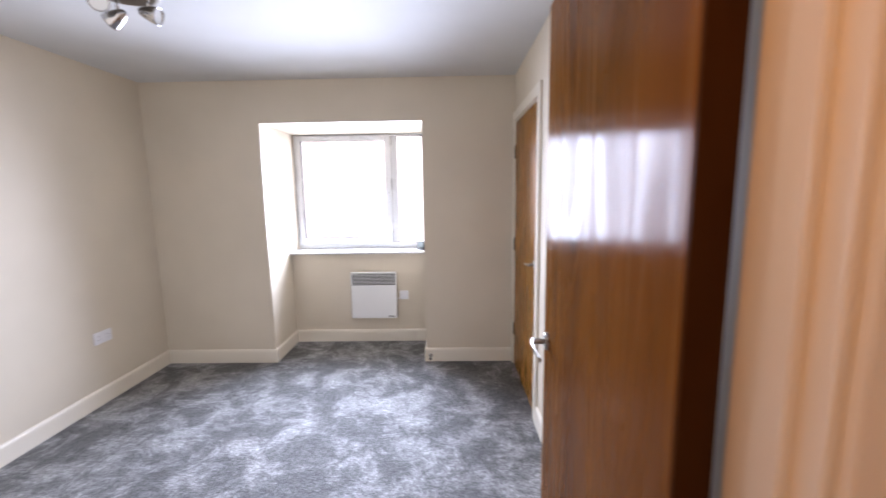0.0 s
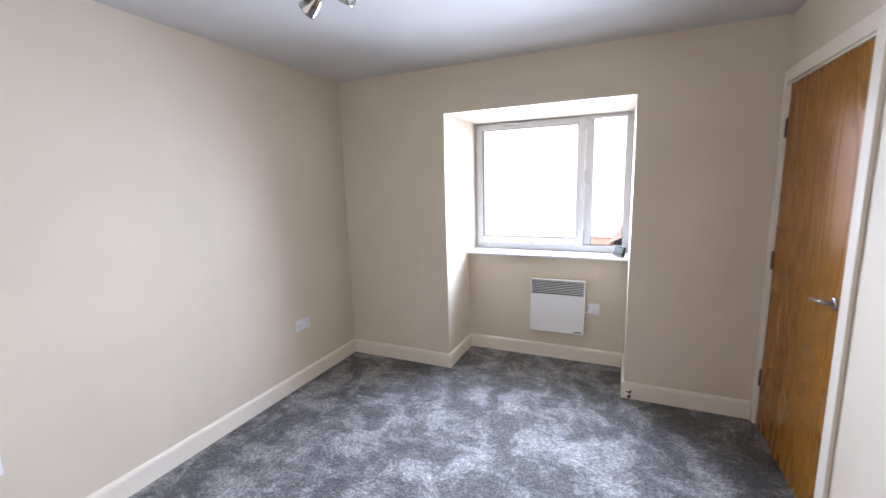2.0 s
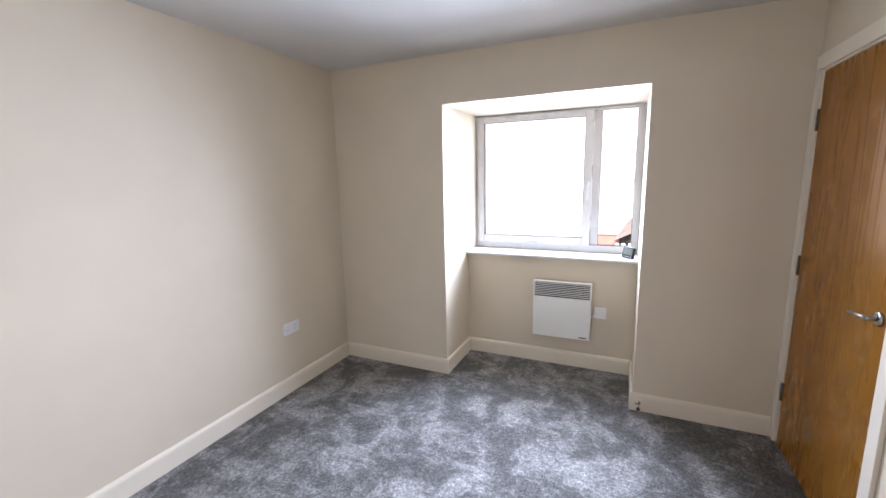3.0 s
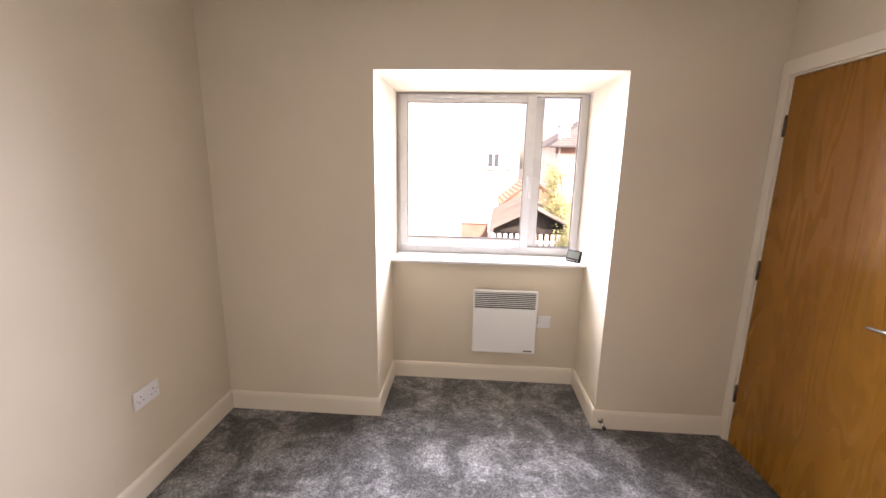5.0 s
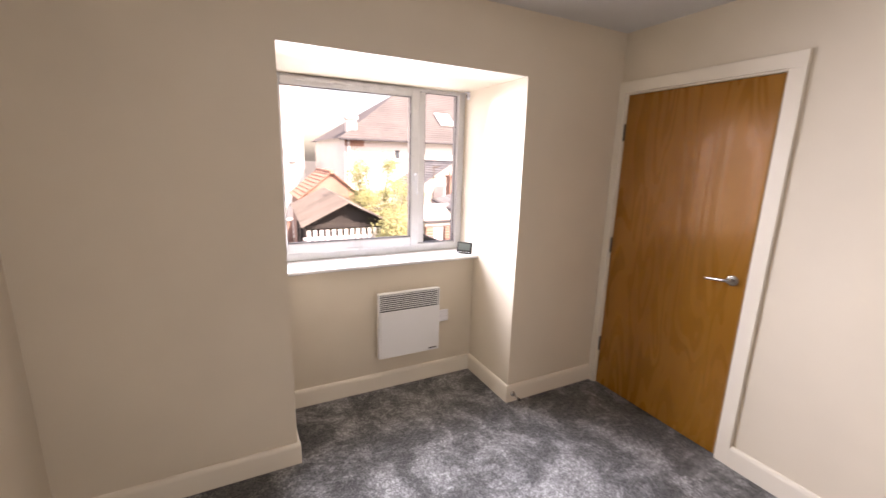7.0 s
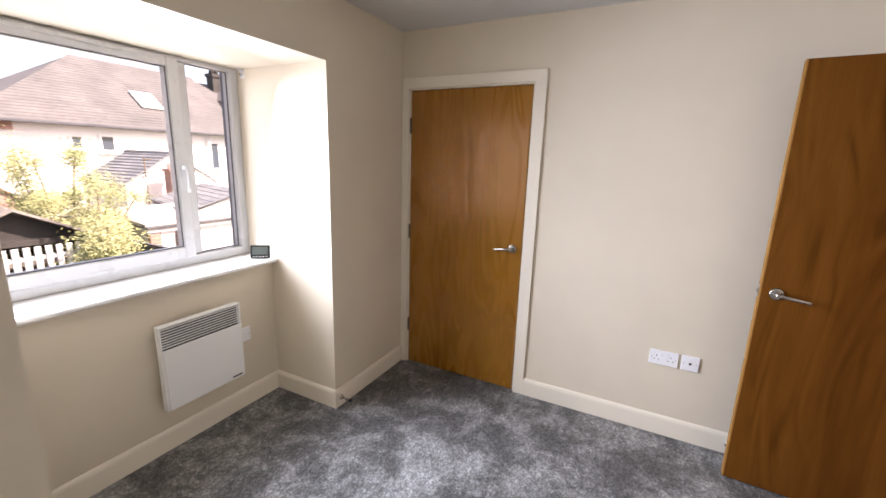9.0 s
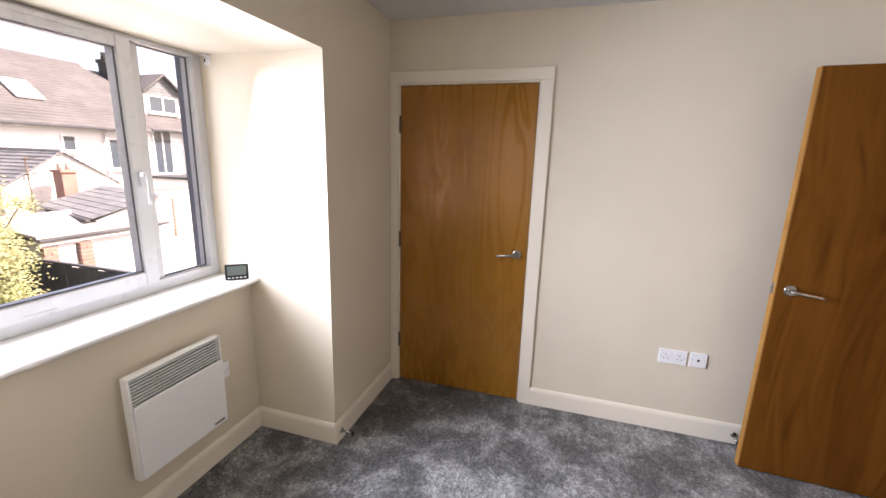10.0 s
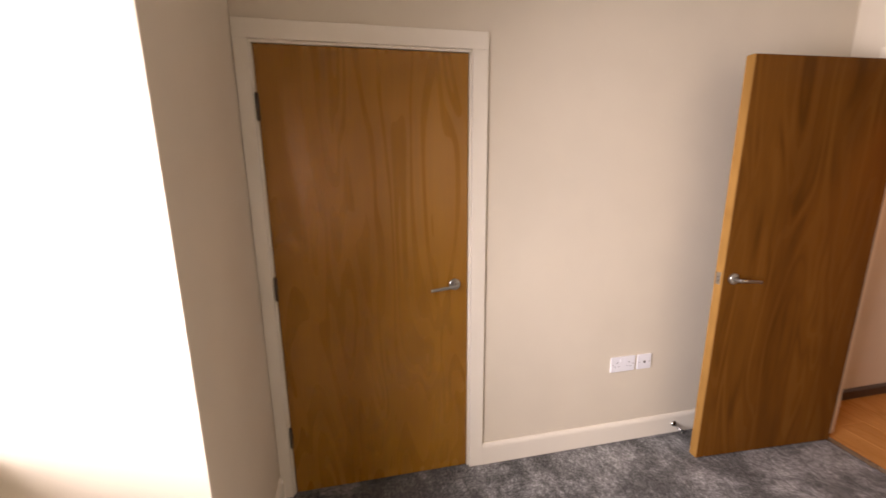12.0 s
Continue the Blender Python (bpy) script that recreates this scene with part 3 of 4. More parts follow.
part("screen", tilted(boxes((-0.045, 0.045, -0.0072, -0.0055, 0.023, 0.072))), M_LCD, mon, "grey liquid crystal screen")
for i in range(5):
    x = -0.038 + i * 0.019
    part("button", tilted(boxes((x - 0.0055, x + 0.0055, -0.0075, -0.0055, 0.008, 0.0125), bevel=0.001, seg=1)), M_POWDER, mon, "small pale button")
part("foot", boxes((-0.03, 0.03, 0.008, 0.035, 0.0, 0.006), bevel=0.002, seg=1), M_BLACKP, mon)

# ---- blind bracket ----
br = thing("blind_bracket", "small white roller blind bracket in window recess", "blind bracket", pose(RR, 0.655, 2.028))
part("plate", boxes((-0.003, -0.0003, -0.016, 0.022, -0.050, -0.002), bevel=0.001, seg=1), M_PLASTIC, br)
part("arm", boxes((-0.028, -0.003, -0.016, 0.020, -0.006, -0.002), bevel=0.001, seg=1), M_PLASTIC, br)
part("socket", cyl(bmesh.new(), (-0.003, 0.002, -0.028), (-0.014, 0.002, -0.028), 0.010, n=16), M_PLASTIC, br)
# dark block on the socket, drawn as the slot's shade
part("pin_slot_shade", boxes((-0.0150, -0.0135, -0.002, 0.006, -0.036, -0.020)), M_DARK, br)

# ---- ceiling spotlight ----
spot = thing("ceiling_spotlight", "dark nickel ceiling spotlight with adjustable chrome heads", "ceiling light", pose(-1.895, -1.565, H))
part("base_plate", lathe(bmesh.new(), (0, 0, 0), (0, 0, -1), [(0, 0.125), (0.014, 0.138), (0.045, 0.140), (0.058, 0.132), (0.064, 0.11)], 40), M_BRONZE, spot, "round dark nickel ceiling plate")
for ax, ay, drop, dx, dy, dz in ((-0.045, -0.06, 0.110, 0.45, -0.8, -0.25), (-0.025, 0.0, 0.140, -0.85, 0.05, -0.45), (0.085, 0.03, 0.118, 0.9, 0.1, -0.25)):
    d = Vector((dx, dy, dz)).normalized()
    c = Vector((ax, ay, -drop - 0.012))
    stem = cyl(bmesh.new(), (ax, ay, -0.060), (ax, ay, -drop), 0.006, n=12)
    part("stem", stem, M_CHROME, spot, "slim chrome stem")
    head = part("spot_head", lathe(bmesh.new(), c - d * 0.040, d, [(0, 0.004), (0.005, 0.013), (0.02, 0.021), (0.05, 0.031), (0.075, 0.036), (0.083, 0.0375), (0.084, 0.034), (0.078, 0.031)], 24), M_CHROME, spot, "chrome cone spotlight head")
    part("lens", cyl(bmesh.new(), c + d * 0.034, c + d * 0.039, 0.0305, n=24), M_LENS, head, "pale reflector lamp")

# ---- outside ----
GZ = -2.9
solid("ground", boxes((-400, 400, -400, 400, GZ - 0.5, GZ)), M_GROUND, "worn concrete and grass yard ground", "ground")
solid("lower_storey", boxes((-3.3, 0.3, -4.75, OUT - 0.01, GZ, -0.305)), M_RENDER, "rendered storey under the flat", "building")
# unseen block over the room, added to close the building against the sun
solid("upper_block", boxes((-3.3, 0.3, -4.75, OUT - 0.02, H + 0.256, H + 2.2)), M_RENDER, "added unseen block above the flat", "building")


def roof_slope(bm, x0, x1, ye, ze, yr, zr, hip0=0.0, hip1=0.0, courses=26, t=0.022):
    """Overlapping courses of tiles from the eave (ye, ze) up to the ridge (yr, zr)."""
    for i in range(courses):
        a, b = i / courses, (i + 1.15) / courses
        xa0, xa1 = x0 + hip0 * a, x1 - hip1 * a
        xb0, xb1 = x0 + hip0 * min(b, 1), x1 - hip1 * min(b, 1)
        ya, yb = ye + (yr - ye) * a, ye + (yr - ye) * b
        za, zb = ze + (zr - ze) * a, ze + (zr - ze) * b
        lo = [bm.verts.new(p) for p in ((xa0, ya, za), (xa1, ya, za), (xb1, yb, zb - t), (xb0, yb, zb - t))]
        hi = [bm.verts.new(p) for p in ((xa0, ya, za + t), (xa1, ya, za + t), (xb1, yb, zb), (xb0, yb, zb))]
        bm.faces.new(lo[::-1])
        bm.faces.new(hi)
        for j in range(4):
            bm.faces.new((lo[j], lo[(j + 1) % 4], hi[(j + 1) % 4], hi[j]))
    return bm


def house_window(h, x, z, w, hgt, y, bars=1):
    fr = part("window", boxes((x - w / 2, x + w / 2, y - 0.05, y - 0.01, z - hgt / 2, z - hgt / 2 + 0.07), (x - w / 2, x + w / 2, y - 0.05, y - 0.01, z + hgt / 2 - 0.07, z + hgt / 2),
                              *[(x - w / 2 + (w - 0.07) * k / (bars + 1), x - w / 2 + (w - 0.07) * k / (bars + 1) + 0.07, y - 0.05, y - 0.01, z - hgt / 2 + 0.07, z + hgt / 2 - 0.07) for k in range(bars + 2)]), M_WHITEWOOD, h, "white framed window")
    part("pane", boxes((x - w / 2 + 0.03, x + w / 2 - 0.03, y - 0.028, y - 0.012, z - hgt / 2 + 0.03, z + hgt / 2 - 0.03)), M_PANE, fr)
    part("sill", boxes((x - w / 2 - 0.06, x + w / 2 + 0.06, y - 0.12, y - 0.005, z - hgt / 2 - 0.07, z - hgt / 2)), M_WHITEWOOD, fr)


def chimney(h, x, y, z0, z1, w, mat, pot_mat=M_LEAD):
    bm = boxes((x - w / 2, x + w / 2, y - w / 2, y + w / 2, z0, z1 - 0.16), (x - w / 2 - 0.05, x + w / 2 + 0.05, y - w / 2 - 0.05, y + w / 2 + 0.05, z1 - 0.16, z1))
    c = part("chimney", bm, mat, h)
    for dx in (-w / 4, w / 4):
        part("chimney_pot", lathe(bmesh.new(), (x + dx, y, z1), (0, 0, 1), [(0, 0.13), (0.25, 0.10), (0.30, 0.12)], 14), pot_mat, c)


# long white house with a hipped tile roof
h1 = thing("terrace_house", "long white rendered house with brown tiled hip roof", "house", pose(0, 0, GZ))
h1.matrix_basis = pose(0, 0, 0)
part("wall", boxes((2.1, 10.9, 16.1, 23, GZ, 2.42)), M_RENDER, h1)
bm = roof_slope(bmesh.new(), 1.85, 10.9, 15.8, 2.36, 19.6, 5.15, hip0=4.2)
part("roof", bm, M_TILE, h1, "weathered brown tiled roof")
bm = bmesh.new()
vs = [bm.verts.new(p) for p in ((1.85, 15.8, 2.36), (1.85, 23.4, 2.36), (6.05, 19.62, 5.13))]
bm.faces.new(vs)
vs2 = [bm.verts.new(p) for p in ((1.85, 23.4, 2.36), (10.9, 23.4, 2.36), (10.9, 19.62, 5.13), (6.05, 19.62, 5.13))]
bm.faces.new(vs2)
part("rear_roof", bm, M_TILE, h1)
part("gutter", boxes((1.8, 10.9, 15.70, 15.80, 2.28, 2.37), bevel=0.02), M_FELT, h1, "dark half-round gutter")
for x in (9.15, 2.25):
    part("downpipe", cyl(bmesh.new(), (x, 15.98, GZ), (x, 15.98, 2.3), 0.045, n=10), M_WHITEWOOD, h1)
for x, z, w, hg in ((5.4, 1.75, 0.5, 0.6), (4.5, 1.75, 0.4, 0.5), (7.95, 1.75, 0.5, 0.6), (9.45, 1.4, 0.45, 1.2)):
    house_window(h1, x, z, w, hg, 16.1, 0)
bm = boxes((-0.4, 0.4, -0.55, 0.55, 0.0, 0.06))
bmesh.ops.transform(bm, matrix=pose(7.5, 17.3, 3.52, 36.3, 0, 0), verts=bm.verts[:])
# made white all over, in place of the sky reflected in its pane
part("rooflight", bm, M_WHITEWOOD, h1, "roof window set in the tiles, white for its sky reflection")
chimney(h1, 12.0, 19.4, 4.3, 5.5, 0.5, M_TIMBER, M_TIMBER)
chimney(h1, 2.5, 16.5, 2.2, 3.35, 0.42, M_RENDER, M_RENDER)
part("eaves_brickwork", boxes((2.11, 2.95, 16.02, 16.10, 2.05, 2.30), bevel=0.004, seg=1), M_BRICK, h1, "red brick eaves corner")

# neighbouring house with a dormer
h2 = thing("dormer_house", "white house with gabled dormer and brown tiled roof", "house")
part("wall", boxes((10.95, 20, 16.2, 23, GZ, 2.5)), M_RENDER, h2)
part("roof", roof_slope(bmesh.new(), 10.92, 20, 15.9, 2.45, 19.8, 5.0), M_TILE, h2)
part("gutter", boxes((10.92, 20, 15.78, 15.88, 2.38, 2.47), bevel=0.02), M_FELT, h2)
part("downpipe", cyl(bmesh.new(), (12.7, 16.05, GZ), (12.7, 16.05, 2.4), 0.045, n=10), M_FELT, h2)
dm = part("dormer", boxes((11.55, 13.25, 16.9, 18.8, 2.9, 4.05)), M_RENDER, h2, "white rendered dormer")
bm = bmesh.new()
for s in (-1, 1):
    a = [(12.4 + s * 1.05, 16.6, 4.0), (12.4, 16.6, 4.85), (12.4, 19.4, 4.85), (12.4 + s * 1.05, 19.4, 4.0)]
    lo = [bm.verts.new(p) for p in a]
    hi = [bm.verts.new((p[0], p[1], p[2] + 0.08)) for p in a]
    bm.faces.new(lo)
    bm.faces.new(hi[::-1])
    for j in range(4):
        bm.faces.new((lo[j], lo[(j + 1) % 4], hi[(j + 1) % 4], hi[j]))
part("dormer_roof", bm, M_TILE, dm)
bm = bmesh.new()
for i in range(6):
    z = 4.02 + i * 0.13
    wv = 0.98 - i * 0.16
    bx(bm, 12.4 - wv, 12.4 + wv, 16.84 - 0.004 * i, 16.895, z, z + 0.12)
part("gable_tiles", bm, M_SLATE, dm, "grey hung gable tiles")
house_window(h2, 12.4, 3.6, 1.4, 0.75, 16.9, 1)
house_window(h2, 11.6, 1.5, 0.9, 1.9, 16.2, 1)

# pale house beyond
h3 = thing("pale_house", "pale rendered house with small window", "house")
part("wall", boxes((-14, 1.2, 21.5, 28, GZ, 5.6)), M_RENDER, h3)
part("roof", roof_slope(bmesh.new(), -14.2, 1.4, 21.2, 5.5, 24.8, 8.0), M_TILE, h3)
house_window(h3, -0.25, 1.75, 0.75, 0.85, 21.5, 1)
house_window(h3, 0.62, 1.75, 0.22, 0.85, 21.5, 0)

# open-sided shed with corrugated roof
shed = thing("garden_shed", "timber shed with pale corrugated roof", "shed", pose(-0.06, 7.0, GZ, 0, 0, -4))
SZ = 0.13 - GZ


def corrugated(x0, z0, x1, z1, y0, y1, n=12):
    bm = bmesh.new()
    rows = []
    for i in range(n * 4 + 1):
        y = y0 + (y1 - y0) * i / (n * 4)
        dz = 0.034 * math.sin(i / 4 * 2 * math.pi)
        rows.append([bm.verts.new((x, y, z + dz + o)) for o in (0, 0.012) for x, z in ((x0, z0), (x1, z1))])
    for a, b in zip(rows, rows[1:]):
        bm.faces.new((a[0], b[0], b[1], a[1]))
        bm.faces.new((a[2], a[3], b[3], b[2]))
        bm.faces.new((a[0], a[2], b[2], b[0]))
        bm.faces.new((a[1], b[1], b[3], a[3]))
    for r in (rows[0], rows[-1]):
        bm.faces.new((r[0], r[1], r[3], r[2]))
    return bm


part("roof_sheet", corrugated(-1.0, SZ - 0.05, 0.0, SZ + 0.46, -0.2, 4.4), M_CORR, shed, "pale corrugated roof sheet")
part("roof_sheet", corrugated(0.0, SZ + 0.46, 1.0, SZ - 0.05, -0.2, 4.4), M_CORR, shed)
for x in (-0.86, 0.86):
    for y in (0.0, 1.5, 3.0):
        part("post", boxes((x - 0.05, x + 0.05, y - 0.05, y + 0.05, 0, SZ)), M_TIMBER, shed)
part("side_wall", boxes((-0.86, -0.83, 0.05, 3.0, 0, SZ)), M_TIMBER, shed)
part("side_wall", boxes((0.83, 0.86, 0.05, 3.0, 0, SZ)), M_TIMBER, shed)
part("rear_wall", boxes((-0.83, 0.83, 2.97, 3.0, 0, SZ)), M_TIMBER, shed)
part("tie_beam", boxes((-0.9, 0.9, -0.04, 0.04, SZ - 0.10, SZ)), M_TIMBER, shed)
part("tie_beam", boxes((-0.8, 0.8, -0.03, 0.03, SZ - 0.42, SZ - 0.34)), M_CORR, shed)
# near-black board fills the gable, standing in for the shaded shed interior
bm = bmesh.new()
vs = [bm.verts.new(p) for p in ((-0.85, 0.02, SZ), (0.85, 0.02, SZ), (0.0, 0.02, SZ + 0.43), (-0.85, 0.05, SZ), (0.85, 0.05, SZ), (0.0, 0.05, SZ + 0.43))]
for q in ((0, 1, 2), (5, 4, 3), (0, 3, 4, 1), (1, 4, 5, 2), (2, 5, 3, 0)):
    bm.faces.new([vs[i] for i in q])
part("gable_shade_board", bm, M_TIMBER, shed)

# picket fence in front of the shed
pf = thing("picket_fence", "low white painted picket fence", "fence", pose(-1.0, 6.4, GZ))
for z in (2.45, 2.80):
    part("rail", boxes((-0.1, 1.75, 0.02, 0.05, z, z + 0.06)), M_WHITEWOOD, pf)
pk = boxes((-0.036, 0.036, -0.01, 0.015, 0, 3.0), bevel=0.004, seg=1)
first = part("picket", pk, M_WHITEWOOD, pf)
first.location = (0, 0, 0)
for i in range(1, 14):
    o = new("picket", first.data)
    o.parent = pf
    o.location = (i * 0.125, 0, 0)

def gabled(o, w, d, eave, ridge, wall_mat, roof_mat, courses=9):
    """A gabled shell in local axes: gable end along x from 0 to w at y = 0, ridge along y."""
    bm = bmesh.new()
    ends = [[bm.verts.new(p) for p in ((0, y, 0), (w, y, 0), (w, y, eave), (w / 2, y, ridge), (0, y, eave))] for y in (0.0, d)]
    bm.faces.new(ends[0])
    bm.faces.new(ends[1][::-1])
    for j in range(5):
        bm.faces.new((ends[0][j], ends[0][(j + 1) % 5], ends[1][(j + 1) % 5], ends[1][j]))
    part("wall", bm, wall_mat, o)
    for side in (-1, 1):
        bm = roof_slope(bmesh.new(), -d - 0.08, 0.08, -0.12, eave - 0.06, w / 2, ridge + 0.03, courses=courses, t=0.03)
        turn = pose(0, 0, 0, 0, 0, -90) if side < 0 else pose(w, 0, 0, 0, 0, -90) @ Matrix.Scale(-1, 4, (0, 1, 0))
        bmesh.ops.transform(bm, matrix=turn, verts=bm.verts[:])
        part("roof_slope", bm, roof_mat, o, "overlapping roof courses")
    part("ridge", cyl(bmesh.new(), (w / 2, -0.1, ridge + 0.03), (w / 2, d + 0.1, ridge + 0.03), 0.06, n=10), roof_mat, o)


# red-roofed outbuilding behind the shed and a low garden wall
ob1 = thing("brick_outbuilding", "small red brick outbuilding with clay tiled roof", "outbuilding", pose(-0.4, 11.5, GZ))
gabled(ob1, 1.9, 2.4, 0.28 - GZ, 1.06 - GZ, M_BRICK, M_LEAD)
gw = thing("garden_wall", "low red brick garden wall with coping", "wall", pose(-1.75, 9.0, GZ))
part("wall", boxes((0, 0.75, 0, 0.22, 0, 2.82)), M_BRICK, gw)
part("coping", boxes((-0.03, 0.78, -0.03, 0.25, 2.82, 2.88), bevel=0.01, seg=1), M_MORTAR, gw)


ob2 = thing("rendered_store", "pale rendered store with flat coping", "outbuilding", pose(6.0, 11.2, GZ))
part("wall", boxes((0, 2.6, 0, 2.2, 0, 3.3)), M_RENDER, ob2)
part("coping", boxes((-0.06, 2.66, -0.06, 2.26, 3.3, 3.38)), M_MORTAR, ob2)
part("doorway", boxes((0.5, 1.2, -0.012, 0.0, 0.0, 3.0)), M_TIMBER, ob2, "dark timber door")


# slate-roofed outbuilding with white walls
def slate_outbuilding(name, label, x, y, turn, w, dpt, zb, zt, n, wall_mat):
    o = thing(name, label, "outbuilding", pose(x, y, GZ, 0, 0, turn))
    bm = bmesh.new()
    pts = [(0.1, 0.1, 0), (w - 0.1, 0.1, 0), (w - 0.1, dpt, 0), (0.1, dpt, 0)]
    lo = [bm.verts.new(p) for p in pts]
    hi = [bm.verts.new((p[0], p[1], (zb if p[1] < 0.5 else zt) - GZ - 0.06)) for p in pts]
    bm.faces.new(lo[::-1])
    bm.faces.new(hi)
    for j in range(4):
        bm.faces.new((lo[j], lo[(j + 1) % 4], hi[(j + 1) % 4], hi[j]))
    part("wall", bm, wall_mat, o, "white rendered wall")
    rows = 7
    tile_w, run = w / n, math.hypot(dpt, zt - zb) / rows
    tile = mesh_of("slate", boxes((0.004, tile_w - 0.004, 0, run * 1.25, 0, 0.012)), M_SLATE)
    ang = math.degrees(math.atan2(zt - zb, dpt))
    for r in range(rows):
        for c in range(n):
            s = new("slate", tile)
            s.parent = o
            s.matrix_basis = pose(c * tile_w, dpt * r / rows, zb - GZ + (zt - zb) * r / rows - 0.02 + 0.006 * random.random(), ang - 3.0, 0, random.uniform(-0.6, 0.6))
    part("gutter", boxes((0, w, -0.10, -0.02, zb - GZ - 0.08, zb - GZ - 0.01), bevel=0.015, seg=1), M_FELT, o)
    return o


slate_outbuilding("slate_outbuilding", "white outbuilding with grey slate lean-to roof", 4.16, 11.3, -106.0, 3.45, 1.3, 0.20, 0.62, 12, M_RENDER)
far_ob = thing("gabled_outbuilding", "pale rendered outbuilding with grey slate gable roof", "outbuilding", pose(3.87, 12.0, GZ))
gabled(far_ob, 2.7, 2.5, 0.60 - GZ, 1.46 - GZ, M_RENDER, M_SLATE, 11)
stack = thing("brick_chimney", "red brick chimney with pale clay pots", "chimney", pose(4.92, 11.45, GZ))
part("stack", boxes((-0.17, 0.17, -0.17, 0.17, 0, 3.85), (-0.21, 0.21, -0.21, 0.21, 3.85, 3.92), bevel=0.006, seg=1), M_BRICK, stack)
for x in (-0.09, 0.09):
    part("chimney_pot", lathe(bmesh.new(), (x, 0, 3.92), (0, 0, 1), [(0, 0.07), (0.14, 0.055), (0.17, 0.065)], 12), M_MORTAR, stack)
aerial = thing("roof_aerial", "thin rust-brown television aerial with crossbars", "aerial", pose(4.40, 11.92, GZ))
part("mast", cyl(bmesh.new(), (0, 0, 2.0), (0, 0, 4.25), 0.018, n=8), M_BARK, aerial)
for z in (3.78, 4.16):
    part("boom", cyl(bmesh.new(), (-0.06, -0.02, z), (0.24, -0.02, z + 0.06), 0.012, n=8), M_BARK, aerial)
    for k in range(4):
        x = -0.02 + k * 0.075
        part("element", cyl(bmesh.new(), (x, -0.14, z + 0.01 + 0.015 * k), (x, 0.10, z + 0.01 + 0.015 * k), 0.007, n=6), M_BARK, aerial)

near_ob = thing("lean_to", "low white rendered lean-to with pale sloping roof", "outbuilding", pose(2.15, 7.7, GZ))
part("wall", boxes((0, 2.3, 0, 1.6, 0, 2.84)), M_RENDER, near_ob)
bm = boxes((-0.08, 2.38, -0.10, 1.75, -0.03, 0.03), bevel=0.006, seg=1)
bmesh.ops.transform(bm, matrix=pose(0, 0, 2.93, 5.5, 0, 0), verts=bm.verts[:])
part("roof", bm, M_MORTAR, near_ob, "pale felt roof sheet")
part("gutter", boxes((-0.08, 2.38, -0.17, -0.10, 2.84, 2.89), bevel=0.012, seg=1), M_FELT, near_ob)
part("shutter", boxes((0.24, 0.53, -0.03, 0.0, 1.9, 2.74), bevel=0.004, seg=1), M_WHITEWOOD, near_ob, "white board panel between brick piers")

# brick piers on the lean-to wall
pier_bricks = {}
for x0 in (2.13, 2.70):
    bw = thing("brick_pier", "red brick pier on the white lean-to wall", "pier", pose(x0, 7.58, GZ), "lean-to brick piers")
    part("mortar", boxes((0.006, 0.214, 0.012, 0.115, 0, 2.72)), M_MORTAR, bw)
    for r in range(14):
        halves = ((0.0, 0.22),) if r % 2 else ((0.0, 0.108), (0.112, 0.22))
        for a0, a1 in halves:
            k = round(a1 - a0, 3)
            if k not in pier_bricks:
                pier_bricks[k] = mesh_of("brick", boxes((0, k, 0, 0.11, 0.005, 0.068), bevel=0.003, seg=1), M_BRICK)
            q = new("brick", pier_bricks[k])
            q.parent = bw
            q.location = (a0, 0.004 * random.random(), 1.68 + r * 0.075)

# trellis panel between red posts
trel = thing("trellis_panel", "white slatted trellis between red-brown posts", "trellis", pose(5.8, 9.5, GZ))
for x in (0.0, 0.46):
    part("post", boxes((x - 0.035, x + 0.035, -0.035, 0.035, 0, 3.18), bevel=0.006, seg=1), M_BRICK, trel)
for k in range(9):
    part("slat", boxes((0.036, 0.424, -0.012, 0.012, 2.32 + k * 0.095, 2.37 + k * 0.095), bevel=0.003, seg=1), M_WHITEWOOD, trel)

# dark felt roof below the window and the board fence
df = thing("boundary_fence", "dark grey upright board boundary fence", "fence", pose(1.65, 1.6, GZ))
dbd = mesh_of("board", boxes((-0.02, 0.0, 0.003, 0.137, 0, 2.70), bevel=0.003, seg=1), M_FELT)
for i in range(44):
    o = new("board", dbd)
    o.parent = df
    o.matrix_basis = pose(0.004 * random.random(), i * 0.14, -0.02 * random.random(), random.uniform(-0.3, 0.3), 0, 0)
for z in (0.5, 2.3):
    part("rail", boxes((0.004, 0.06, 0, 6.16, z, z + 0.09)), M_FELT, df)
part("capping", boxes((-0.03, 0.03, 0, 6.16, 2.70, 2.735), bevel=0.004, seg=1), M_FELT, df)
bf = thing("board_fence", "pale upright board fence", "fence", pose(4.5, 8.5, GZ))
bd = mesh_of("board", boxes((0.004, 0.13, 0, 0.02, 0, 2.32), bevel=0.003, seg=1), M_WHITEWOOD)
for i in range(18):
    s = new("board", bd)
    s.parent = bf
    s.matrix_basis = pose(i * 0.135, 0.006 * random.random(), -0.03 * random.random(), 0, random.uniform(-0.5, 0.5), 0)
for z in (0.5, 2.2):
    part("rail", boxes((0, 2.44, 0.026, 0.07, z, z + 0.08)), M_WHITEWOOD, bf)

# balcony clutter by the dormer house
ter = thing("roof_terrace", "roof terrace with railing and planters", "terrace", pose(10.4, 13.2, GZ))
part("deck", boxes((0, 4.5, 0, 2.9, 0, 3.35)), M_RENDER, ter)
part("deck_roof", boxes((-0.1, 4.6, -0.15, 2.9, 3.35, 3.45)), M_FELT, ter)
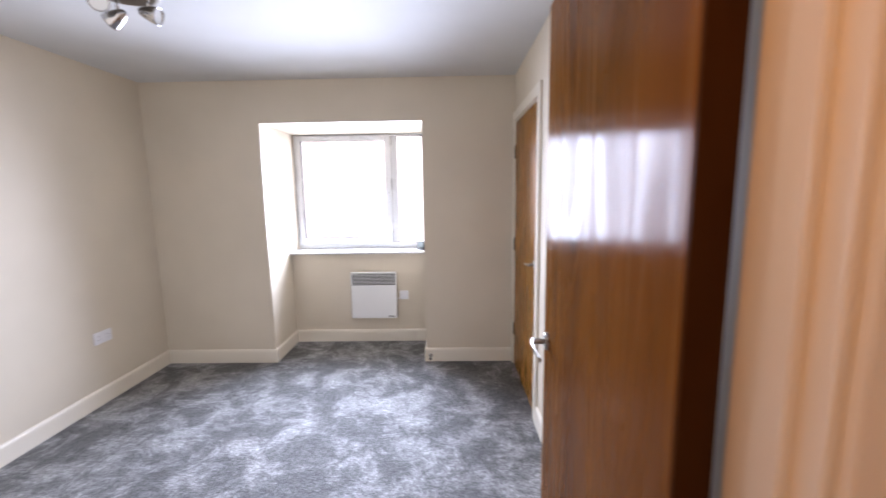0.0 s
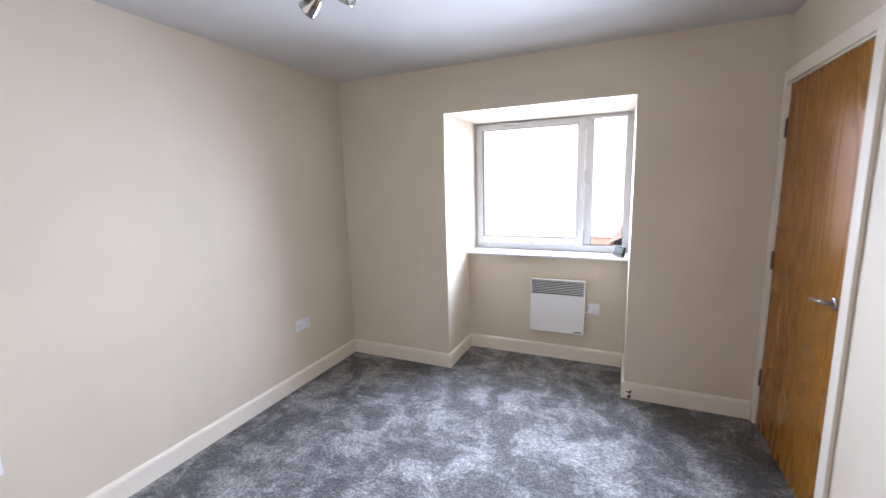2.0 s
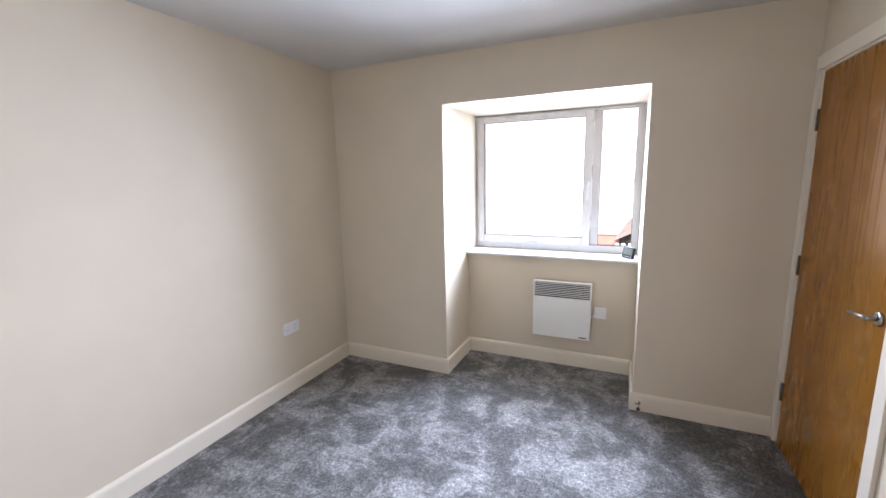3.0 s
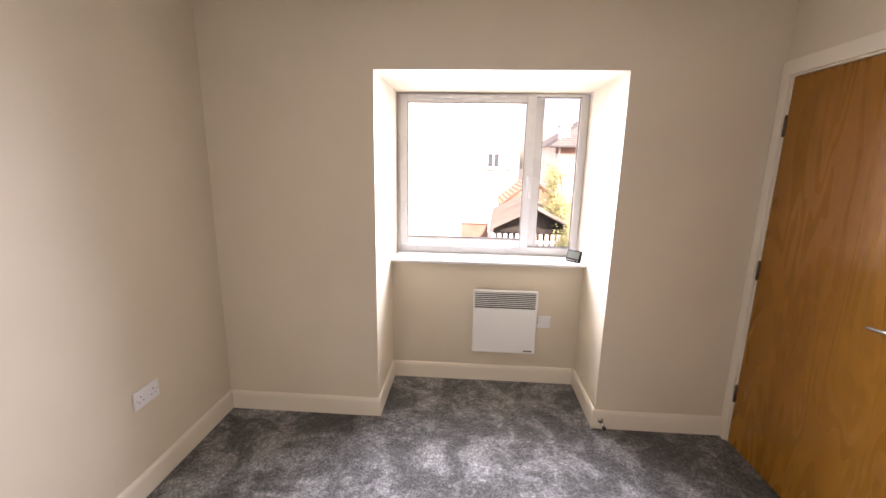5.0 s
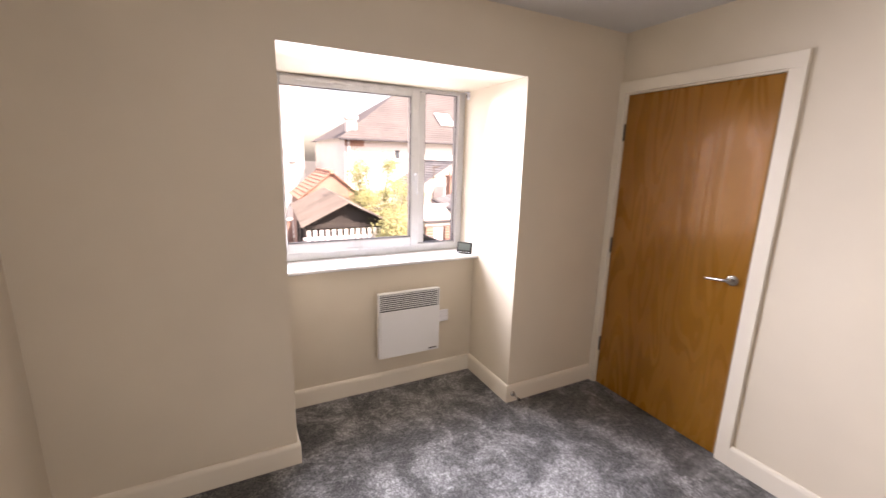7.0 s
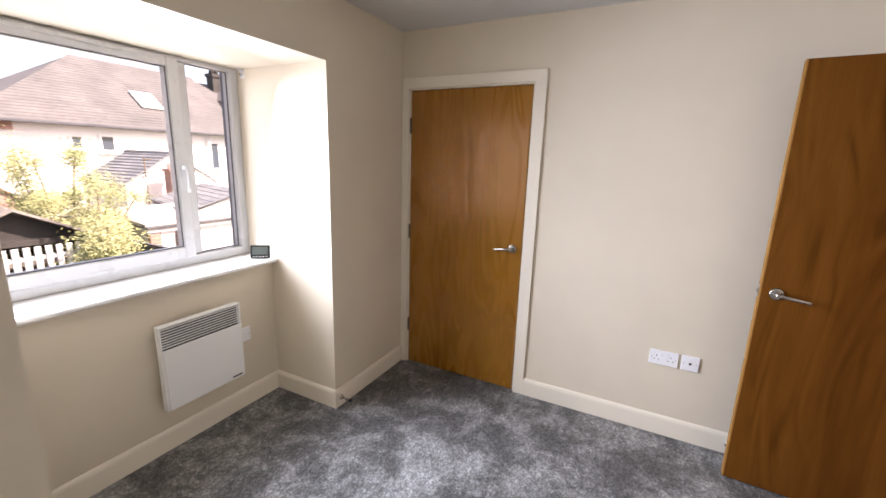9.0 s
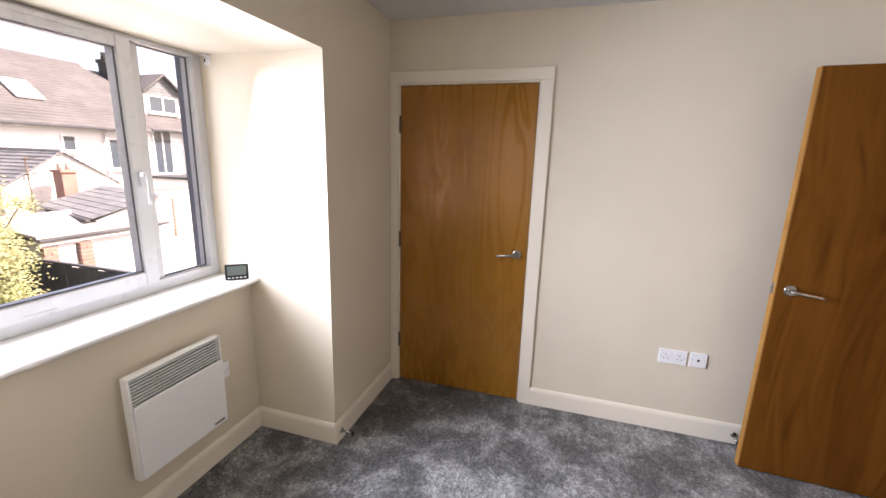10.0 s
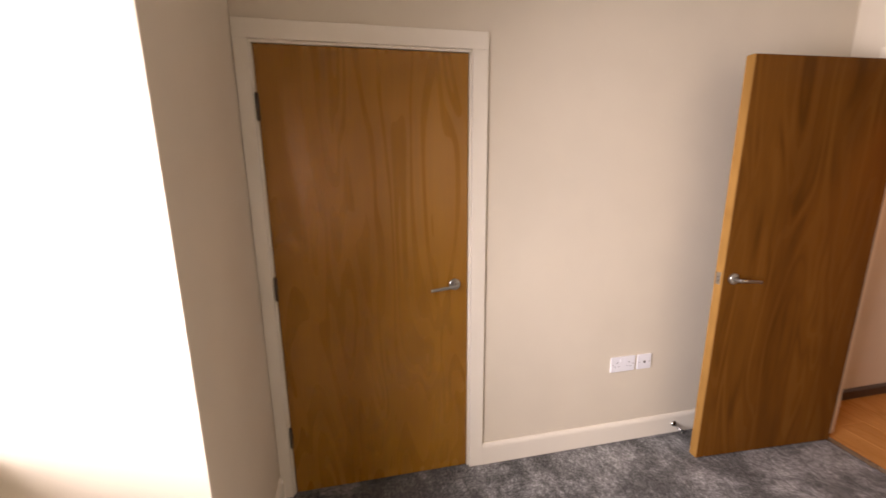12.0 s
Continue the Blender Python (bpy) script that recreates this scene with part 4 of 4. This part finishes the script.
for i in range(10):
    part("baluster", cyl(bmesh.new(), (0.1 + i * 0.45, 0.05, 3.45), (0.1 + i * 0.45, 0.05, 4.35), 0.02, n=8), M_FELT, ter)
part("handrail", boxes((0, 4.4, 0.02, 0.08, 4.35, 4.40)), M_FELT, ter)
for i, mt in enumerate((M_GREENP, M_WHITEWOOD, M_LEAD, M_GREENP, M_WHITEWOOD)):
    tub = thing("planter", "plastic planter on the roof terrace", "planter", pose(11.0 + i * 0.62, 13.7 + 0.2 * (i % 2), GZ + 3.451), "terrace planters")
    part("tub", lathe(bmesh.new(), (0, 0, 0), (0, 0, 1), [(0, 0.16), (0.30, 0.22), (0.34, 0.23), (0.34, 0.20)], 16), mt, tub)


# shrub
def shrub(name, label, cx, cy, z0, z1, r, leaves, seed):
    rnd = random.Random(seed)
    o = thing(name, label, "shrub", pose(cx, cy, z0))
    hgt = z1 - z0
    bm = bmesh.new()
    tips = []
    for i in range(26):
        a, lean = rnd.uniform(0, 6.28), rnd.uniform(0.15, 1.0)
        L = hgt * rnd.uniform(0.55, 1.0)
        p = [Vector((0.05 * math.cos(a), 0.05 * math.sin(a), 0))]
        for k in range(1, 6):
            f = k / 5
            p.append(Vector((math.cos(a) * lean * r * f ** 1.4 + rnd.uniform(-0.05, 0.05), math.sin(a) * lean * r * f ** 1.4 + rnd.uniform(-0.05, 0.05), L * f * (1 - 0.25 * lean * f))))
            if f > 0.45:
                tips.append(p[-1])
        sweep(bm, p, 0.014, 0.014, n=5)
    part("stems", bm, M_BARK, o)
    verts, faces = [], []
    for i in range(leaves):
        c = rnd.choice(tips) + Vector((rnd.gauss(0, 0.13), rnd.gauss(0, 0.13), rnd.gauss(0, 0.13)))
        u = Vector((rnd.gauss(0, 1), rnd.gauss(0, 1), rnd.gauss(0, 0.6))).normalized()
        w = u.orthogonal().normalized()
        s = rnd.uniform(0.014, 0.032)
        b = len(verts)
        verts += [c - u * s, c + w * s * 0.45, c + u * s, c - w * s * 0.45]
        faces.append((b, b + 1, b + 2, b + 3))
    me = bpy.data.meshes.new("leaves")
    me.from_pydata([tuple(v) for v in verts], [], faces)
    me.materials.append(M_LEAF)
    lv = new("leaves", me)
    lv.parent = o
    tagged(lv, kind="stuff")


shrub("shrub", "tall yellow-green feathery shrub beside the shed", 1.15, 8.5, GZ, 1.95, 1.25, 60000, 4)
shrub("shrub", "yellow-green shrub beside the dark fence", 0.78, 6.1, GZ, 1.15, 0.7, 36000, 9)

# laminate boards in the hall
hall = bpy.data.objects["hall_floor"]
plank_meshes = {}
for r in range(9):
    x, y, run = -2.19, -4.645 + r * 0.1875, (0.4, 0.8, 1.2)[r % 3]
    while x < 0.0:
        run = min(run, 0.015 - x)
        key = round(run, 3)
        if key not in plank_meshes:
            plank_meshes[key] = mesh_of("plank", boxes((0.0006, run - 0.0006, 0.0006, 0.1869, -0.005, 0.0), bevel=0.0008, seg=1), M_LAM)
        s = new("plank", plank_meshes[key])
        s.parent = hall
        s.location = (x, y, 0.0)
        x, run = x + run, 1.2
